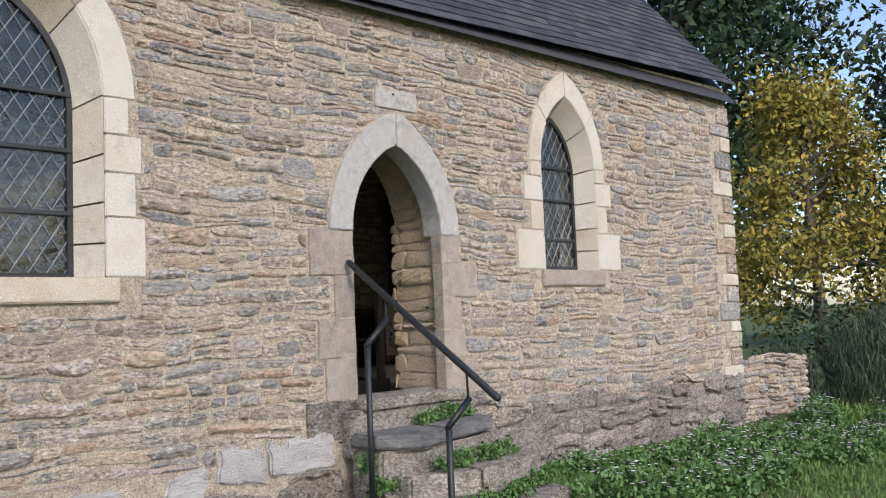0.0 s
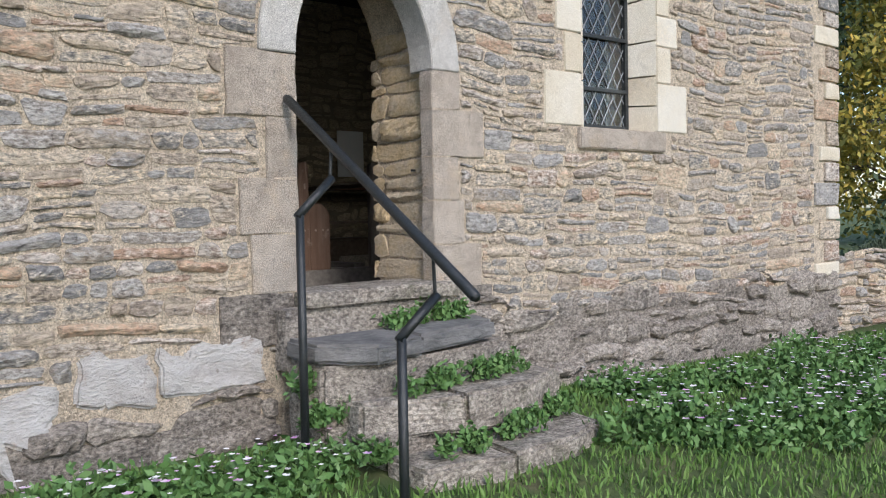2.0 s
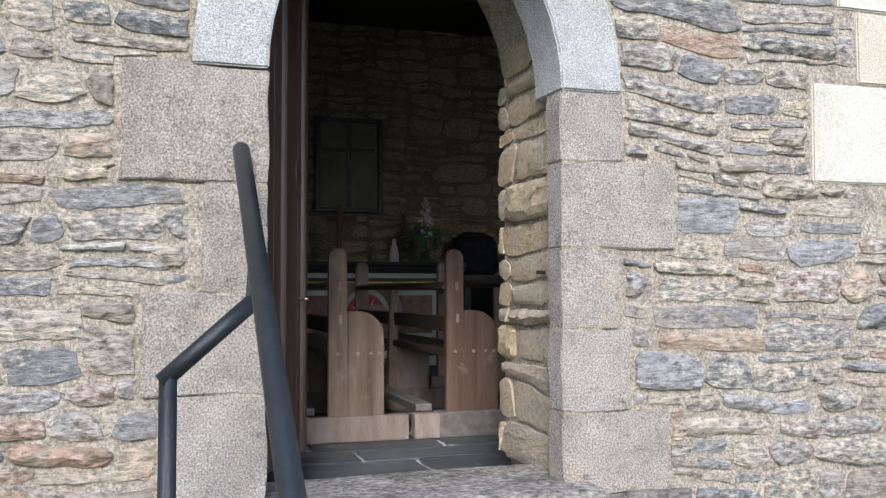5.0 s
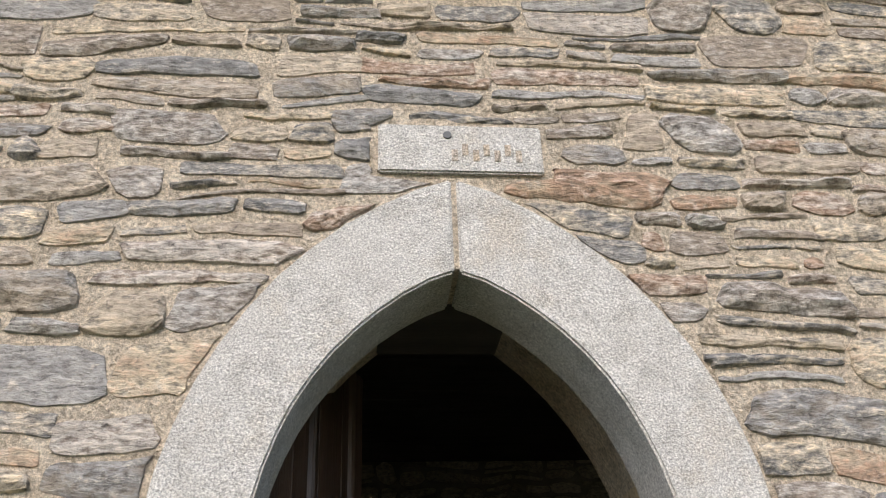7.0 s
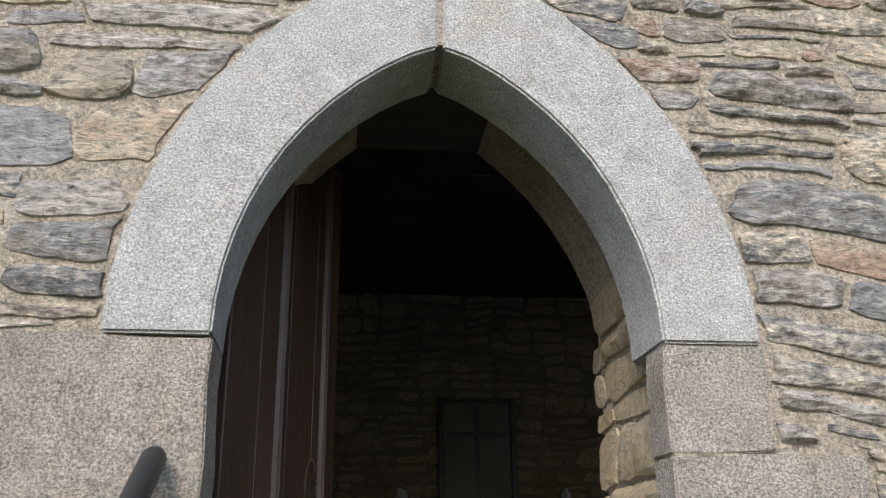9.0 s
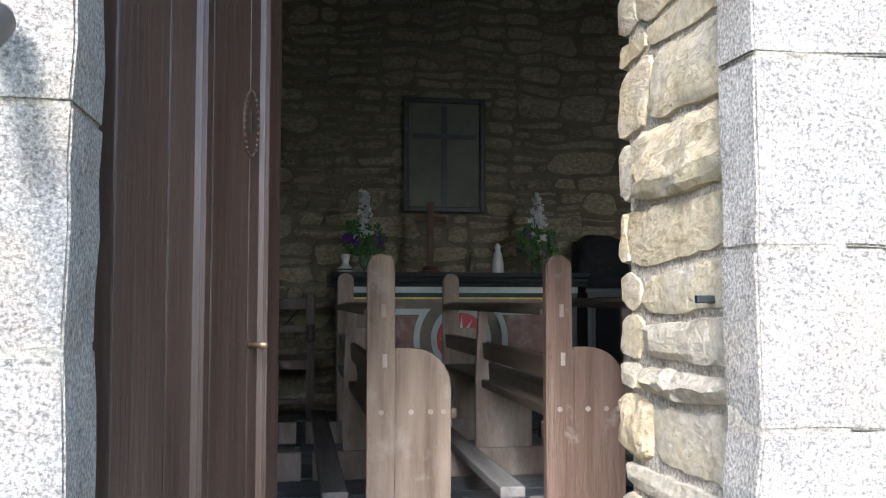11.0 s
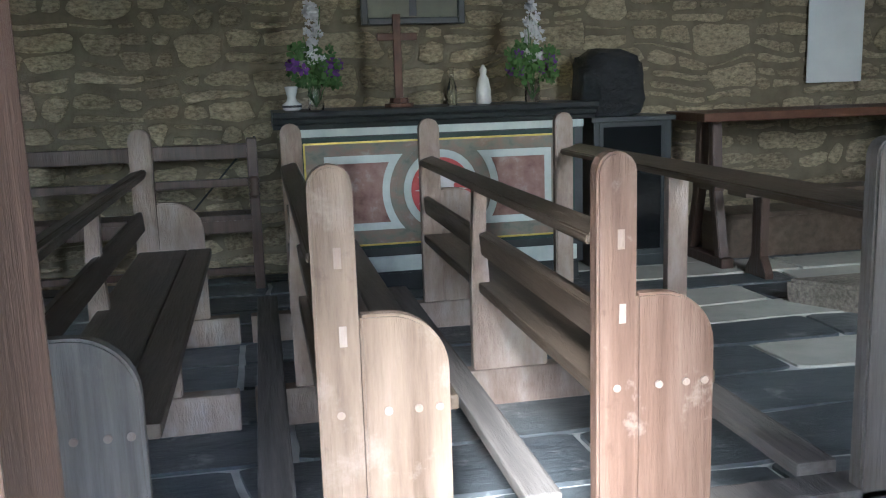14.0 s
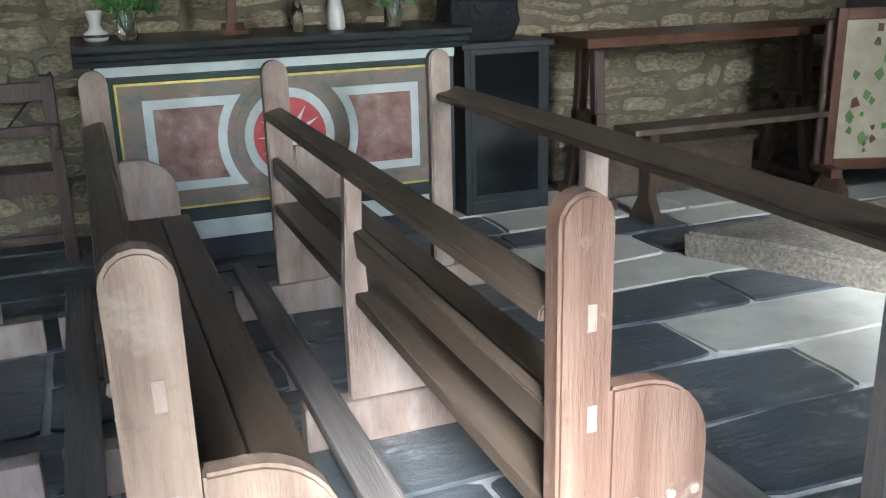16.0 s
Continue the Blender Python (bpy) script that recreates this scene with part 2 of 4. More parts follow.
PLASTER = material("dark_plaster", [(0.06, 0.055, 0.05), (0.10, 0.09, 0.08)], (3, 3, 3), 0.95, 0.3, 50)
CEILWOOD = material("dark_ceiling_boards", [(0.03, 0.025, 0.02), (0.06, 0.05, 0.04)], (2, 14, 2), 0.8, 0.3, 60)
PAPER = material("white_paper", [(0.62, 0.64, 0.62), (0.70, 0.71, 0.69)], (4, 4, 4), 0.8, 0.05, 40)
CANVAS = material("embroidered_cloth", [(0.30, 0.26, 0.18), (0.40, 0.35, 0.25)], (12, 12, 12), 0.9, 0.3, 200)
OLDPICTURE = material("faded_picture", [(0.12, 0.12, 0.09), (0.20, 0.19, 0.14)], (5, 5, 5), 0.6, 0.1, 50)
FRAMERED = material("reddish_frame_wood", [(0.07, 0.032, 0.018), (0.13, 0.06, 0.034)], (12, 12, 12), 0.45, 0.2, 60)
PORCELAIN = material("white_porcelain", [(0.62, 0.60, 0.56), (0.72, 0.70, 0.67)], (9, 9, 9), 0.25, 0.0, 40, spec=0.5)
PLASTIC = material("black_plastic_film", [(0.008, 0.009, 0.011), (0.016, 0.018, 0.02)], (8, 8, 8), 0.22, 0.9, 30, spec=0.6)
BRASS = material("worn_brass", [(0.30, 0.20, 0.12), (0.46, 0.32, 0.20)], (30, 30, 30), 0.4, 0.1, 60, metal=0.8)


def glass(name, colour, rough=0.02):
    m = bpy.data.materials.new(name)
    m.use_nodes = True
    b = m.node_tree.nodes["Principled BSDF"]
    b.inputs["Base Color"].default_value = (*colour, 1)
    b.inputs["Transmission Weight"].default_value, b.inputs["Roughness"].default_value = 1.0, rough
    b.inputs["IOR"].default_value = 1.5
    n, l = m.node_tree.nodes, m.node_tree.links
    geo, nz, bp = n.new("ShaderNodeNewGeometry"), n.new("ShaderNodeTexNoise"), n.new("ShaderNodeBump")
    nz.inputs["Scale"].default_value = 9.0
    bp.inputs["Strength"].default_value, bp.inputs["Distance"].default_value = 0.5, 0.02
    l.new(geo.outputs["Position"], nz.inputs["Vector"])
    l.new(nz.outputs[0], bp.inputs["Height"])
    l.new(bp.outputs[0], b.inputs["Normal"])
    return m


GLASS = glass("old_window_glass", (0.80, 0.85, 0.84), 0.02)
BLACKGLOSS = material("black_glossy_panel", [(0.006, 0.007, 0.008), (0.012, 0.014, 0.015)], (6, 6, 6), 0.12, 0.03, 40, spec=0.6)
JAR = glass("clear_glass", (0.9, 0.95, 0.93))


# ---- mesh helpers ----
def link(name, bm, mat, parent=None, label="", smooth=False):
    me = bpy.data.meshes.new(name)
    bm.to_mesh(me)
    bm.free()
    me.materials.append(mat)
    if smooth:
        for p in me.polygons:
            p.use_smooth = True
    ob = new(name, me)
    if parent:
        ob.parent = parent
    if label:
        tagged(ob, label)
    return ob


def part(name, bm, mat, parent, label="", smooth=False):
    return link(name, bm, mat, parent, label, smooth)


def raw(name, verts, faces, mat, parent=None, smooth=False):
    me = bpy.data.meshes.new(name)
    me.from_pydata(verts, [], faces)
    me.materials.append(mat)
    if smooth:
        for p in me.polygons:
            p.use_smooth = True
    ob = new(name, me)
    if parent:
        ob.parent = parent
    return ob


def thing(name, label, category, at=(0, 0, 0), group=""):
    e = new(name)
    e.location = at
    return tagged(e, label, category, group)


def box(x0, x1, y0, y1, z0, z1, bevel=0.004, bm=None, wob=0.0, cuts=0):
    own = bm is None
    b = bmesh.new()
    bmesh.ops.create_cube(b, size=1)
    for v in b.verts:
        v.co = Vector(((x0 + x1) / 2 + v.co.x * (x1 - x0), (y0 + y1) / 2 + v.co.y * (y1 - y0), (z0 + z1) / 2 + v.co.z * (z1 - z0)))
    if bevel:
        bmesh.ops.bevel(b, geom=b.edges[:], offset=bevel, segments=2, affect="EDGES", profile=0.6)
    if cuts:
        bmesh.ops.subdivide_edges(b, edges=[e for e in b.edges if e.calc_length() > 0.08], cuts=cuts, use_grid_fill=True)
    if wob:
        for v in b.verts:
            v.co += noise.noise_vector(v.co * 5) * wob
    if own:
        return b
    merge(bm, b)
    return bm


def merge(into, b):
    me = bpy.data.meshes.new("t")
    b.to_mesh(me)
    b.free()
    into.from_mesh(me)
    bpy.data.meshes.remove(me)


def prism(profile, axis, a0, a1, bevel=0.0):
    """Extrude a closed profile. axis 'y': profile is (x, z); 'x': (y, z); 'z': (x, y)."""
    b = bmesh.new()
    mk = {"y": lambda p, a: (p[0], a, p[1]), "x": lambda p, a: (a, p[0], p[1]), "z": lambda p, a: (p[0], p[1], a)}[axis]
    f0 = [b.verts.new(mk(p, a0)) for p in profile]
    f1 = [b.verts.new(mk(p, a1)) for p in profile]
    n = len(profile)
    b.faces.new(f0)
    b.faces.new(f1[::-1])
    for i in range(n):
        b.faces.new((f0[i], f1[i], f1[(i + 1) % n], f0[(i + 1) % n]))
    bmesh.ops.recalc_face_normals(b, faces=b.faces)
    if bevel:
        sharp = [e for e in b.edges if len(e.link_faces) == 2 and e.calc_face_angle() > 0.9]
        bmesh.ops.bevel(b, geom=sharp, offset=bevel, segments=2, affect="EDGES")
    return b


def lathe(profile, at=(0, 0, 0), seg=20, bm=None):
    b = bmesh.new()
    rings = [[b.verts.new((at[0] + r * math.cos(2 * math.pi * i / seg), at[1] + r * math.sin(2 * math.pi * i / seg), at[2] + z)) for i in range(seg)] for r, z in profile]
    for r0, r1 in zip(rings, rings[1:]):
        for i in range(seg):
            b.faces.new((r0[i], r0[(i + 1) % seg], r1[(i + 1) % seg], r1[i]))
    b.faces.new(rings[0][::-1])
    b.faces.new(rings[-1])
    if bm is None:
        return b
    merge(bm, b)
    return bm


def tube(points, radius, seg=10, bm=None):
    """A round bar along points; radius one number or one per point."""
    b = bmesh.new()
    pts = [Vector(p) for p in points]
    rad = radius if isinstance(radius, (list, tuple)) else [radius] * len(pts)
    rings = []
    for i, p in enumerate(pts):
        d = (pts[min(i + 1, len(pts) - 1)] - pts[max(i - 1, 0)]).normalized()
        a = d.orthogonal().normalized() if abs(d.z) > 0.99 else d.cross(Vector((0, 0, 1))).normalized()
        c = d.cross(a)
        rings.append([b.verts.new(p + (a * math.cos(2 * math.pi * k / seg) + c * math.sin(2 * math.pi * k / seg)) * rad[i]) for k in range(seg)])
    for r0, r1 in zip(rings, rings[1:]):
        for k in range(seg):
            b.faces.new((r0[k], r0[(k + 1) % seg], r1[(k + 1) % seg], r1[k]))
    b.faces.new(rings[0][::-1])
    b.faces.new(rings[-1])
    bmesh.ops.recalc_face_normals(b, faces=b.faces)
    if bm is None:
        return b
    merge(bm, b)
    return bm


def arch(x, half, z0, spring, apex, n=10):
    """Pointed arch outline, from the lower left up and over to the lower right, as (x, z)."""
    h = apex - spring
    r = (half * half + h * h) / (2 * half)
    left = []
    a_end = math.asin(min(1, h / r))
    for i in range(n + 1):
        a = a_end * i / n
        left.append((x - half + r - r * math.cos(a), spring + r * math.sin(a)))
    right = [(2 * x - px, pz) for px, pz in left[:-1]][::-1]
    return [(x - half, z0)] + left + right + [(x + half, z0)]


def holed_wall(name, outline, holes, y0, y1, mat):
    """Wall between planes y0 and y1; each hole is a pair of (x, z) outlines, for the y0 and the y1 face."""
    b = bmesh.new()
    loops = []
    for k, y in enumerate((y0, y1)):
        made = []
        for pts in [outline] + [h[k] for h in holes]:
            vs = [b.verts.new((px, y, pz)) for px, pz in pts]
            made.append((vs, [b.edges.new((vs[i], vs[(i + 1) % len(vs)])) for i in range(len(vs))]))
        bmesh.ops.triangle_fill(b, use_beauty=True, edges=[e for _, es in made for e in es], normal=(0, -1 if k == 0 else 1, 0))
        loops.append([vs for vs, _ in made])
    for la, lb in zip(*loops):
        n = len(la)
        for i in range(n):
            b.faces.new((la[i], la[(i + 1) % n], lb[(i + 1) % n], lb[i]))
    bmesh.ops.recalc_face_normals(b, faces=b.faces)
    return link(name, b, mat)


def stone_grid(rng, w, bottom, top, u0, d, skip, tilt):
    """A rough-faced stone between two wavy course lines: points (u, v, out) and faces, or None where nothing is left."""
    h = top(u0 + w / 2) - bottom(u0 + w / 2)
    if h < 0.012 or w < 0.02:
        return None
    nu, nv = int(min(13, max(5, w / 0.035 + 4))), int(min(8, max(5, h / 0.03 + 3)))

    def edged(n, length):
        e1, e2 = min(0.2, 0.005 / length), min(0.34, 0.018 / length)
        return [0.0, e1] + list(np.linspace(e2, 1 - e2, n - 2)) + [1 - e1, 1.0]

    ss, tt = edged(nu, w), edged(nv, h)
    slant0, slant1 = rng.uniform(-0.35, 0.35, 2) * h
    rc, ph = rng.uniform(0.2, 0.9) * min(h, 0.09), rng.uniform(0, 50)
    runs = [(0.0, 1.0)] * len(tt)
    rng_round = rng.uniform(0.25, 0.75)
    spot = lambda q, t: (u0 + q * w + (slant0 * (1 - q) + slant1 * q) * (t - 0.5), t)

    def at(q, t):
        u, t = spot(q, t)
        e = min(q, 1 - q) * w
        sq = 1 - max(0.0, 1 - e / rc) ** 2 * rng_round
        t = 0.5 + (t - 0.5) * sq
        lo, hi = bottom(u), top(u)
        return u, lo + (hi - lo) * t

    if any(skip(*at(q, t)) for q in (0, 0.25, 0.5, 0.75, 1) for t in (0, 0.5, 1)):
        keep = []
        for j, t in enumerate(tt):
            best, start = (0, 0), None
            for k in range(26):
                bad = k == 25 or skip(*at(k / 24, t))
                if not bad and start is None:
                    start = k
                if bad and start is not None:
                    if k - 1 - start > best[1] - best[0]:
                        best = (start, k - 1)
                    start = None
            if (best[1] - best[0]) / 24 * w > 0.035:
                keep.append((t, (best[0] / 24, best[1] / 24)))
        if len(keep) < 4:
            return None
        tt, runs = [k[0] for k in keep], [k[1] for k in keep]
    n, m = len(ss), len(tt)
    verts, faces = [], []
    t0, t1 = tt[0], tt[-1]
    lean = rng.uniform(-0.5, 0.5)
    for j, t in enumerate(tt):
        a, b = runs[j]
        for i, q in enumerate(ss):
            u, v = at(a + (b - a) * q, t)
            e = min(q * (b - a) * w, (1 - q) * (b - a) * w, (t - t0) * h, (t1 - t) * h)
            k = noise.noise((u * 13, v * 26, ph)) + 0.6 * noise.noise((u * 38, v * 75, ph))
            rim = noise.noise_vector((u * 19, v * 22, ph + 9)) * 0.008 + noise.noise_vector((u * 60, v * 60, ph)) * 0.003
            o = -0.015 if e < 1e-6 else d * (min(1.0, e / 0.03) ** 0.7 + 0.55 * k + lean * (t - 0.5))
            verts.append((u + rim.x, v + rim.y + tilt * (u - u0 - w / 2), o))
    for j in range(m - 1):
        for i in range(n - 1):
            k = j * n + i
            faces.append((k, k + 1, k + n + 1, k + n))
    return verts, faces


def rubble(parent, u0, u1, v0, v1, place, mat, skip, near, seed, hs=(0.04, 0.11), ws=(0.10, 0.46), gap=0.008, d=0.013, wave=0.09, limit=300):
    """Coursed rubble. place(u, v, out) gives the world point; near(u, v) tells which stones become objects of their own."""
    rng = np.random.default_rng(seed)
    verts, faces, kept = [], [], 0
    e0 = np.array(place(0, 0, 0))
    eu, ev, eo = (np.array(place(*q)) - e0 for q in ((1, 0, 0), (0, 1, 0), (0, 0, 1)))
    flip = np.dot(np.cross(eu, ev), eo) < 0
    wide = u1 - u0 > 1

    def line(base, k, h):
        return lambda u: base + wave * noise.noise((u * 0.7, base * 1.1, seed * 3.7)) + 0.22 * h * noise.noise((u * 3.1, k * 7.3, seed))

    def lay(u, w, bot, top):
        nonlocal kept
        cut = gap * rng.uniform(0.3, 2.0)
        made = stone_grid(rng, w - cut, bot, top, u + cut / 2, d * (0.12 + 1.9 * rng.uniform(0, 1) ** 1.7), skip, rng.uniform(-0.05, 0.05) if wide else 0)
        if not made:
            return
        vv, ff = made
        vv = [e0 + eu * q[0] + ev * q[1] + eo * q[2] for q in vv]
        ff = [f[::-1] for f in ff] if flip else ff
        mid = u + w / 2
        if kept < limit and near(mid, bot(mid)):
            kept += 1
            c = sum(vv) / len(vv)
            ob = raw("stone", [tuple(map(float, q - c)) for q in vv], ff, mat, parent)
            ob.location = [float(q) for q in c]
        else:
            base = len(verts)
            verts.extend(vv)
            faces.extend([tuple(base + i for i in f) for f in ff])

    v, k = v0, 0
    low = line(v, 0, hs[1])
    while v < v1:
        # a band of one to four stones' height, broken into cells that are split each in its own way
        band = rng.uniform(hs[1] * 0.8, hs[1] * 2.1) if wide else rng.uniform(*hs)
        k += 1
        high = line(v + band, k, band)
        u = u0 + (rng.uniform(-0.3, 0) if wide else 0)
        while u < u1 - 0.03:
            w = min(rng.uniform(min(ws[0] * 1.3, ws[1]), ws[1]) * (1.4 if wide and rng.random() < 0.1 else 1), u1 - u)
            n = max(1, round(band / rng.uniform(*hs))) if wide else 1
            cuts = np.concatenate([[0], np.cumsum(rng.uniform(0.45, 1.5, n))])
            cuts = cuts / cuts[-1]
            tilts = [0.0] + list(rng.uniform(-0.10, 0.10, n - 1)) + [0.0]
            for q in range(n):
                g0, g1 = gap * rng.uniform(0.1, 1.2, 2)
                if wide and rng.random() < 0.2:
                    g1 += band / n * rng.uniform(0.05, 0.22)

                def edge(f, tl, g, u=u, w=w, low=low, high=high):
                    return lambda x: low(x) + (high(x) - low(x)) * (f + tl * ((x - u) / w - 0.5)) + g
                bot, top = edge(cuts[q], tilts[q], g0), edge(cuts[q + 1], tilts[q + 1], -g1)
                hh = band * (cuts[q + 1] - cuts[q])
                if wide and w > hh * 2.2 and w > ws[0] * 2 and rng.random() < 0.45:
                    c = rng.uniform(0.3, 0.7)
                    lay(u, w * c, bot, top)
                    lay(u + w * c, w * (1 - c), bot, top)
                else:
                    off = rng.uniform(-0.025, 0.025) if wide and n > 1 else 0
                    lay(u + off, w, bot, top)
            u += w
        v += band
        low = high
    if verts:
        tagged(raw("rubble_stones", [tuple(map(float, q)) for q in verts], faces, mat, parent), kind="stuff")


def block(name, pts, depth, mat, parent, y=0.0, proud=0.008, bevel=0.006, wob=0.004, label=""):
    """Dressed stone with an (x, z) outline in a wall whose face is at y; it reaches depth inwards."""
    b = prism(pts, "y", y - proud, y + depth, bevel)
    for v in b.verts:
        v.co += noise.noise_vector(v.co * 7 + Vector((3, 1, 2))) * wob
    return part(name, b, mat, parent, label)


# ---- structure ----
def ground_z(x, y):
    if y > 0.3 and -6 < x < 5.5:
        return -0.75
    return -0.60 - 0.105 * min(4.0, max(0.0, -y)) - 0.02 * min(8, max(0, x - 1)) + 0.03 * noise.noise((x * 0.8, y * 0.8, 0))


def ground():
    xs = [-1500, -400, -100, -40, -20, -12] + [-8 + 0.4 * i for i in range(56)] + [18, 25, 40, 100, 400, 1500]
    ys = [-1500, -400, -100, -40, -20, -12] + [-8 + 0.3 * i for i in range(40)] + [6, 9, 14, 25, 50, 100, 400, 1500]
    verts = [(x, y, ground_z(x, y)) for y in ys for x in xs]
    n = len(xs)
    faces = [(j * n + i, j * n + i + 1, (j + 1) * n + i + 1, (j + 1) * n + i) for j in range(len(ys) - 1) for i in range(n - 1)]
    return tagged(raw("ground", verts, faces, SOIL, smooth=True), "sloping turf with bare earthy patches", "ground", kind="structure")


ground()
WX0, WX1, WY, IY, NY = -6.0, 5.45, 0.0, 0.6, 5.5
eave = lambda x: 3.10 + 0.03 * x
W1, W2 = -2.95, 2.23
door_hole = arch(0, 0.53, 0.0, 1.385, 2.22)
wall = holed_wall("wall_south", [(WX0, -1.4), (WX0, eave(WX0) + 0.1), (WX1, eave(WX1) + 0.1), (WX1, -1.4)],
                  [(door_hole, door_hole),
                   (arch(W1, 0.62, 1.03, 2.05, 2.98), arch(W1, 0.62, 0.95, 2.05, 2.98)),
                   (arch(W2, 0.45, 1.12, 2.1, 2.83), arch(W2, 0.58, 0.95, 2.1, 2.95))], WY + 0.004, IY, MORTAR)
tagged(wall, "rubble stone chapel wall in pale lime mortar", "wall", kind="structure")


def in_arch(u, v, x, half, z0, spring, apex):
    if not (x - half < u < x + half and z0 < v < apex):
        return False
    if v <= spring:
        return True
    h = apex - spring
    r = (half * half + h * h) / (2 * half)
    du = half - abs(u - x)
    return (r - du) ** 2 + (v - spring) ** 2 < r * r


JAMBS_L = [(1.05, 1.385, -0.86), (0.74, 1.05, -0.64), (0.45, 0.74, -0.80), (0.15, 0.45, -0.74), (-0.12, 0.15, -0.92)]
JAMBS_R = [(1.16, 1.385, 0.68), (0.88, 1.16, 0.87), (0.62, 0.88, 0.66), (0.36, 0.62, 0.70), (0.10, 0.36, 0.84), (-0.12, 0.10, 0.92)]
QUARTZES = [(-1.62, -1.28, -0.32, -0.07), (-1.24, -0.70, -0.30, -0.08), (-2.0, -1.72, -0.42, -0.19), (-2.7, -2.3, -0.45, -0.22)]
WBLOCKS = []
for wx, half, zz, wide in ((W1, 0.60, 1.03, (0.86, 0.80, 0.84, 0.76)), (W2, 0.42, 1.12, (0.80, 0.60, 0.68, 0.58))):
    heights = [zz, zz + 0.36, zz + 0.63, zz + 0.86, 2.12]
    for i in range(4):
        for s in (-1, 1):
            a, b2 = sorted((wx + s * half, wx + s * wide[i]))
            WBLOCKS.append((a, b2, heights[i], heights[i + 1]))
PLATE = (-0.19, 0.24, 2.36, 2.51)


def wall_skip(u, v):
    m = 0.012
    if v > eave(u) - 0.02 or v < -0.16 + 0.05 * noise.noise((u * 2, 0, 5)):
        return True
    if in_arch(u, v, 0, 0.685, 0, 1.385, 2.352) or in_arch(u, v, W1, 0.82, 0.80, 2.1, 3.2) or in_arch(u, v, W2, 0.60, 0.97, 2.1, 3.06):
        return True
    if any(x - m < u < 0 and z0 - m < v < z1 + m for z0, z1, x in JAMBS_L) or any(0 < u < x + m and z0 - m < v < z1 + m for z0, z1, x in JAMBS_R):
        return True
    return any(a - m < u < b + m and c - m < v < e + m for a, b, c, e in QUARTZES + WBLOCKS + [PLATE])


def roughened(pts, step, wob, seed):
    """Corner points of an outline cut shorter and made uneven."""
    out = []
    for (ax, az), (bx, bz) in zip(pts, pts[1:] + pts[:1]):
        k = max(1, int(math.hypot(bx - ax, bz - az) / step))
        for i in range(k):
            t = i / k
            px, pz = ax + (bx - ax) * t, az + (bz - az) * t
            v = noise.noise_vector((px * 11, pz * 11, seed)) * wob
            out.append((px + v.x, pz + v.y))
    return out


def rect(a, b, c, e):
    return [(a, c), (b, c), (b, e), (a, e)]


# dressed stones of the doorway
inner, outer = arch(0, 0.46, 1.385, 1.385, 2.075, 12)[1:-1], arch(0, 0.675, 1.385, 1.385, 2.34, 12)[1:-1]
k = len(inner) // 2
block("arch_stone", inner[:k] + [(-0.007, 2.067), (-0.007, 2.333)] + outer[:k][::-1], 0.19, GRANITE, wall, proud=0.022, wob=0.002, label="pale granite arch stone")
block("arch_stone", [(0.007, 2.333), (0.007, 2.067)] + inner[k + 1:] + outer[k + 1:][::-1], 0.19, GRANITE, wall, proud=0.020, wob=0.002, label="pale granite arch stone")
for z0, z1, x in JAMBS_L:
    block("jamb_stone", roughened(rect(x, -0.46 if z0 > 0.1 else -0.50, z0 + 0.0015, z1 - 0.0015), 0.07, 0.009, z0), 0.16, PLINTH if z0 < 0.05 else JAMB, wall, bevel=0.004, proud=0.012, wob=0.004)
for z0, z1, x in JAMBS_R:
    block("jamb_stone", roughened(rect(0.46 if z0 > 0.05 else 0.5, x, z0 + 0.0015, z1 - 0.0015), 0.07, 0.009, z0 + 4), 0.10, PLINTH if z0 < 0.05 else JAMB, wall, bevel=0.004, proud=0.012, wob=0.004)
for x0, x1 in ((-0.60, -0.464), (0.464, 0.60)):
    part("joint_mortar", box(x0, x1, -0.009, 0.155 if x0 < 0 else 0.095, 0.12, 1.38, 0.003), MORTAR, wall, "pale mortar in the joints")
part("joint_mortar", box(0.503, 0.56, 0.11, 0.59, 0.12, 2.05, 0.003), MORTAR, wall)
part("joint_mortar", box(-0.010, 0.010, -0.012, 0.185, 2.08, 2.33, 0.002), MORTAR, wall)
for i, q in enumerate(QUARTZES):
    block("quartz_stone", roughened(rect(*q), 0.05, 0.07, i), 0.1, QUARTZ, wall, proud=0.025, wob=0.02, bevel=0.014, label="rough white quartz block")
for i, q in enumerate(WBLOCKS):
    block("window_stone", rect(q[0] + 0.004, q[1] - 0.004, q[2] + 0.004, q[3] - 0.004), 0.2, LIMESTONE, wall, proud=0.006, wob=0.003)
for wx, ih, ia, oh, oa, zz in ((W1, 0.60, 2.95, 0.80, 3.17, 1.03), (W2, 0.42, 2.79, 0.58, 3.04, 1.12)):
    ip, op = arch(wx, ih, 2.12, 2.12, ia, 8)[1:-1], arch(wx, oh, 2.12, 2.12, oa, 8)[1:-1]
    for a, e in ((0, 4), (4, 8), (8, 12), (12, 16)):
        block("window_arch_stone", ip[a:e + 1] + op[a:e + 1][::-1], 0.2, LIMESTONE if wx > 0 or a > 8 else JAMB, wall, proud=0.006, wob=0.003)
    block("window_sill", roughened(rect(wx - ih - 0.05, wx + ih + 0.08, zz - 0.15, zz - 0.006), 0.2, 0.008, 3), 0.24, JAMB if wx > 0 else LIMESTONE, wall, proud=0.03, bevel=0.01)
part("latch_bar", box(0.465, 0.53, 0.195, 0.207, 0.80, 0.813, 0.002), IRON, wall, "short iron latch bar")
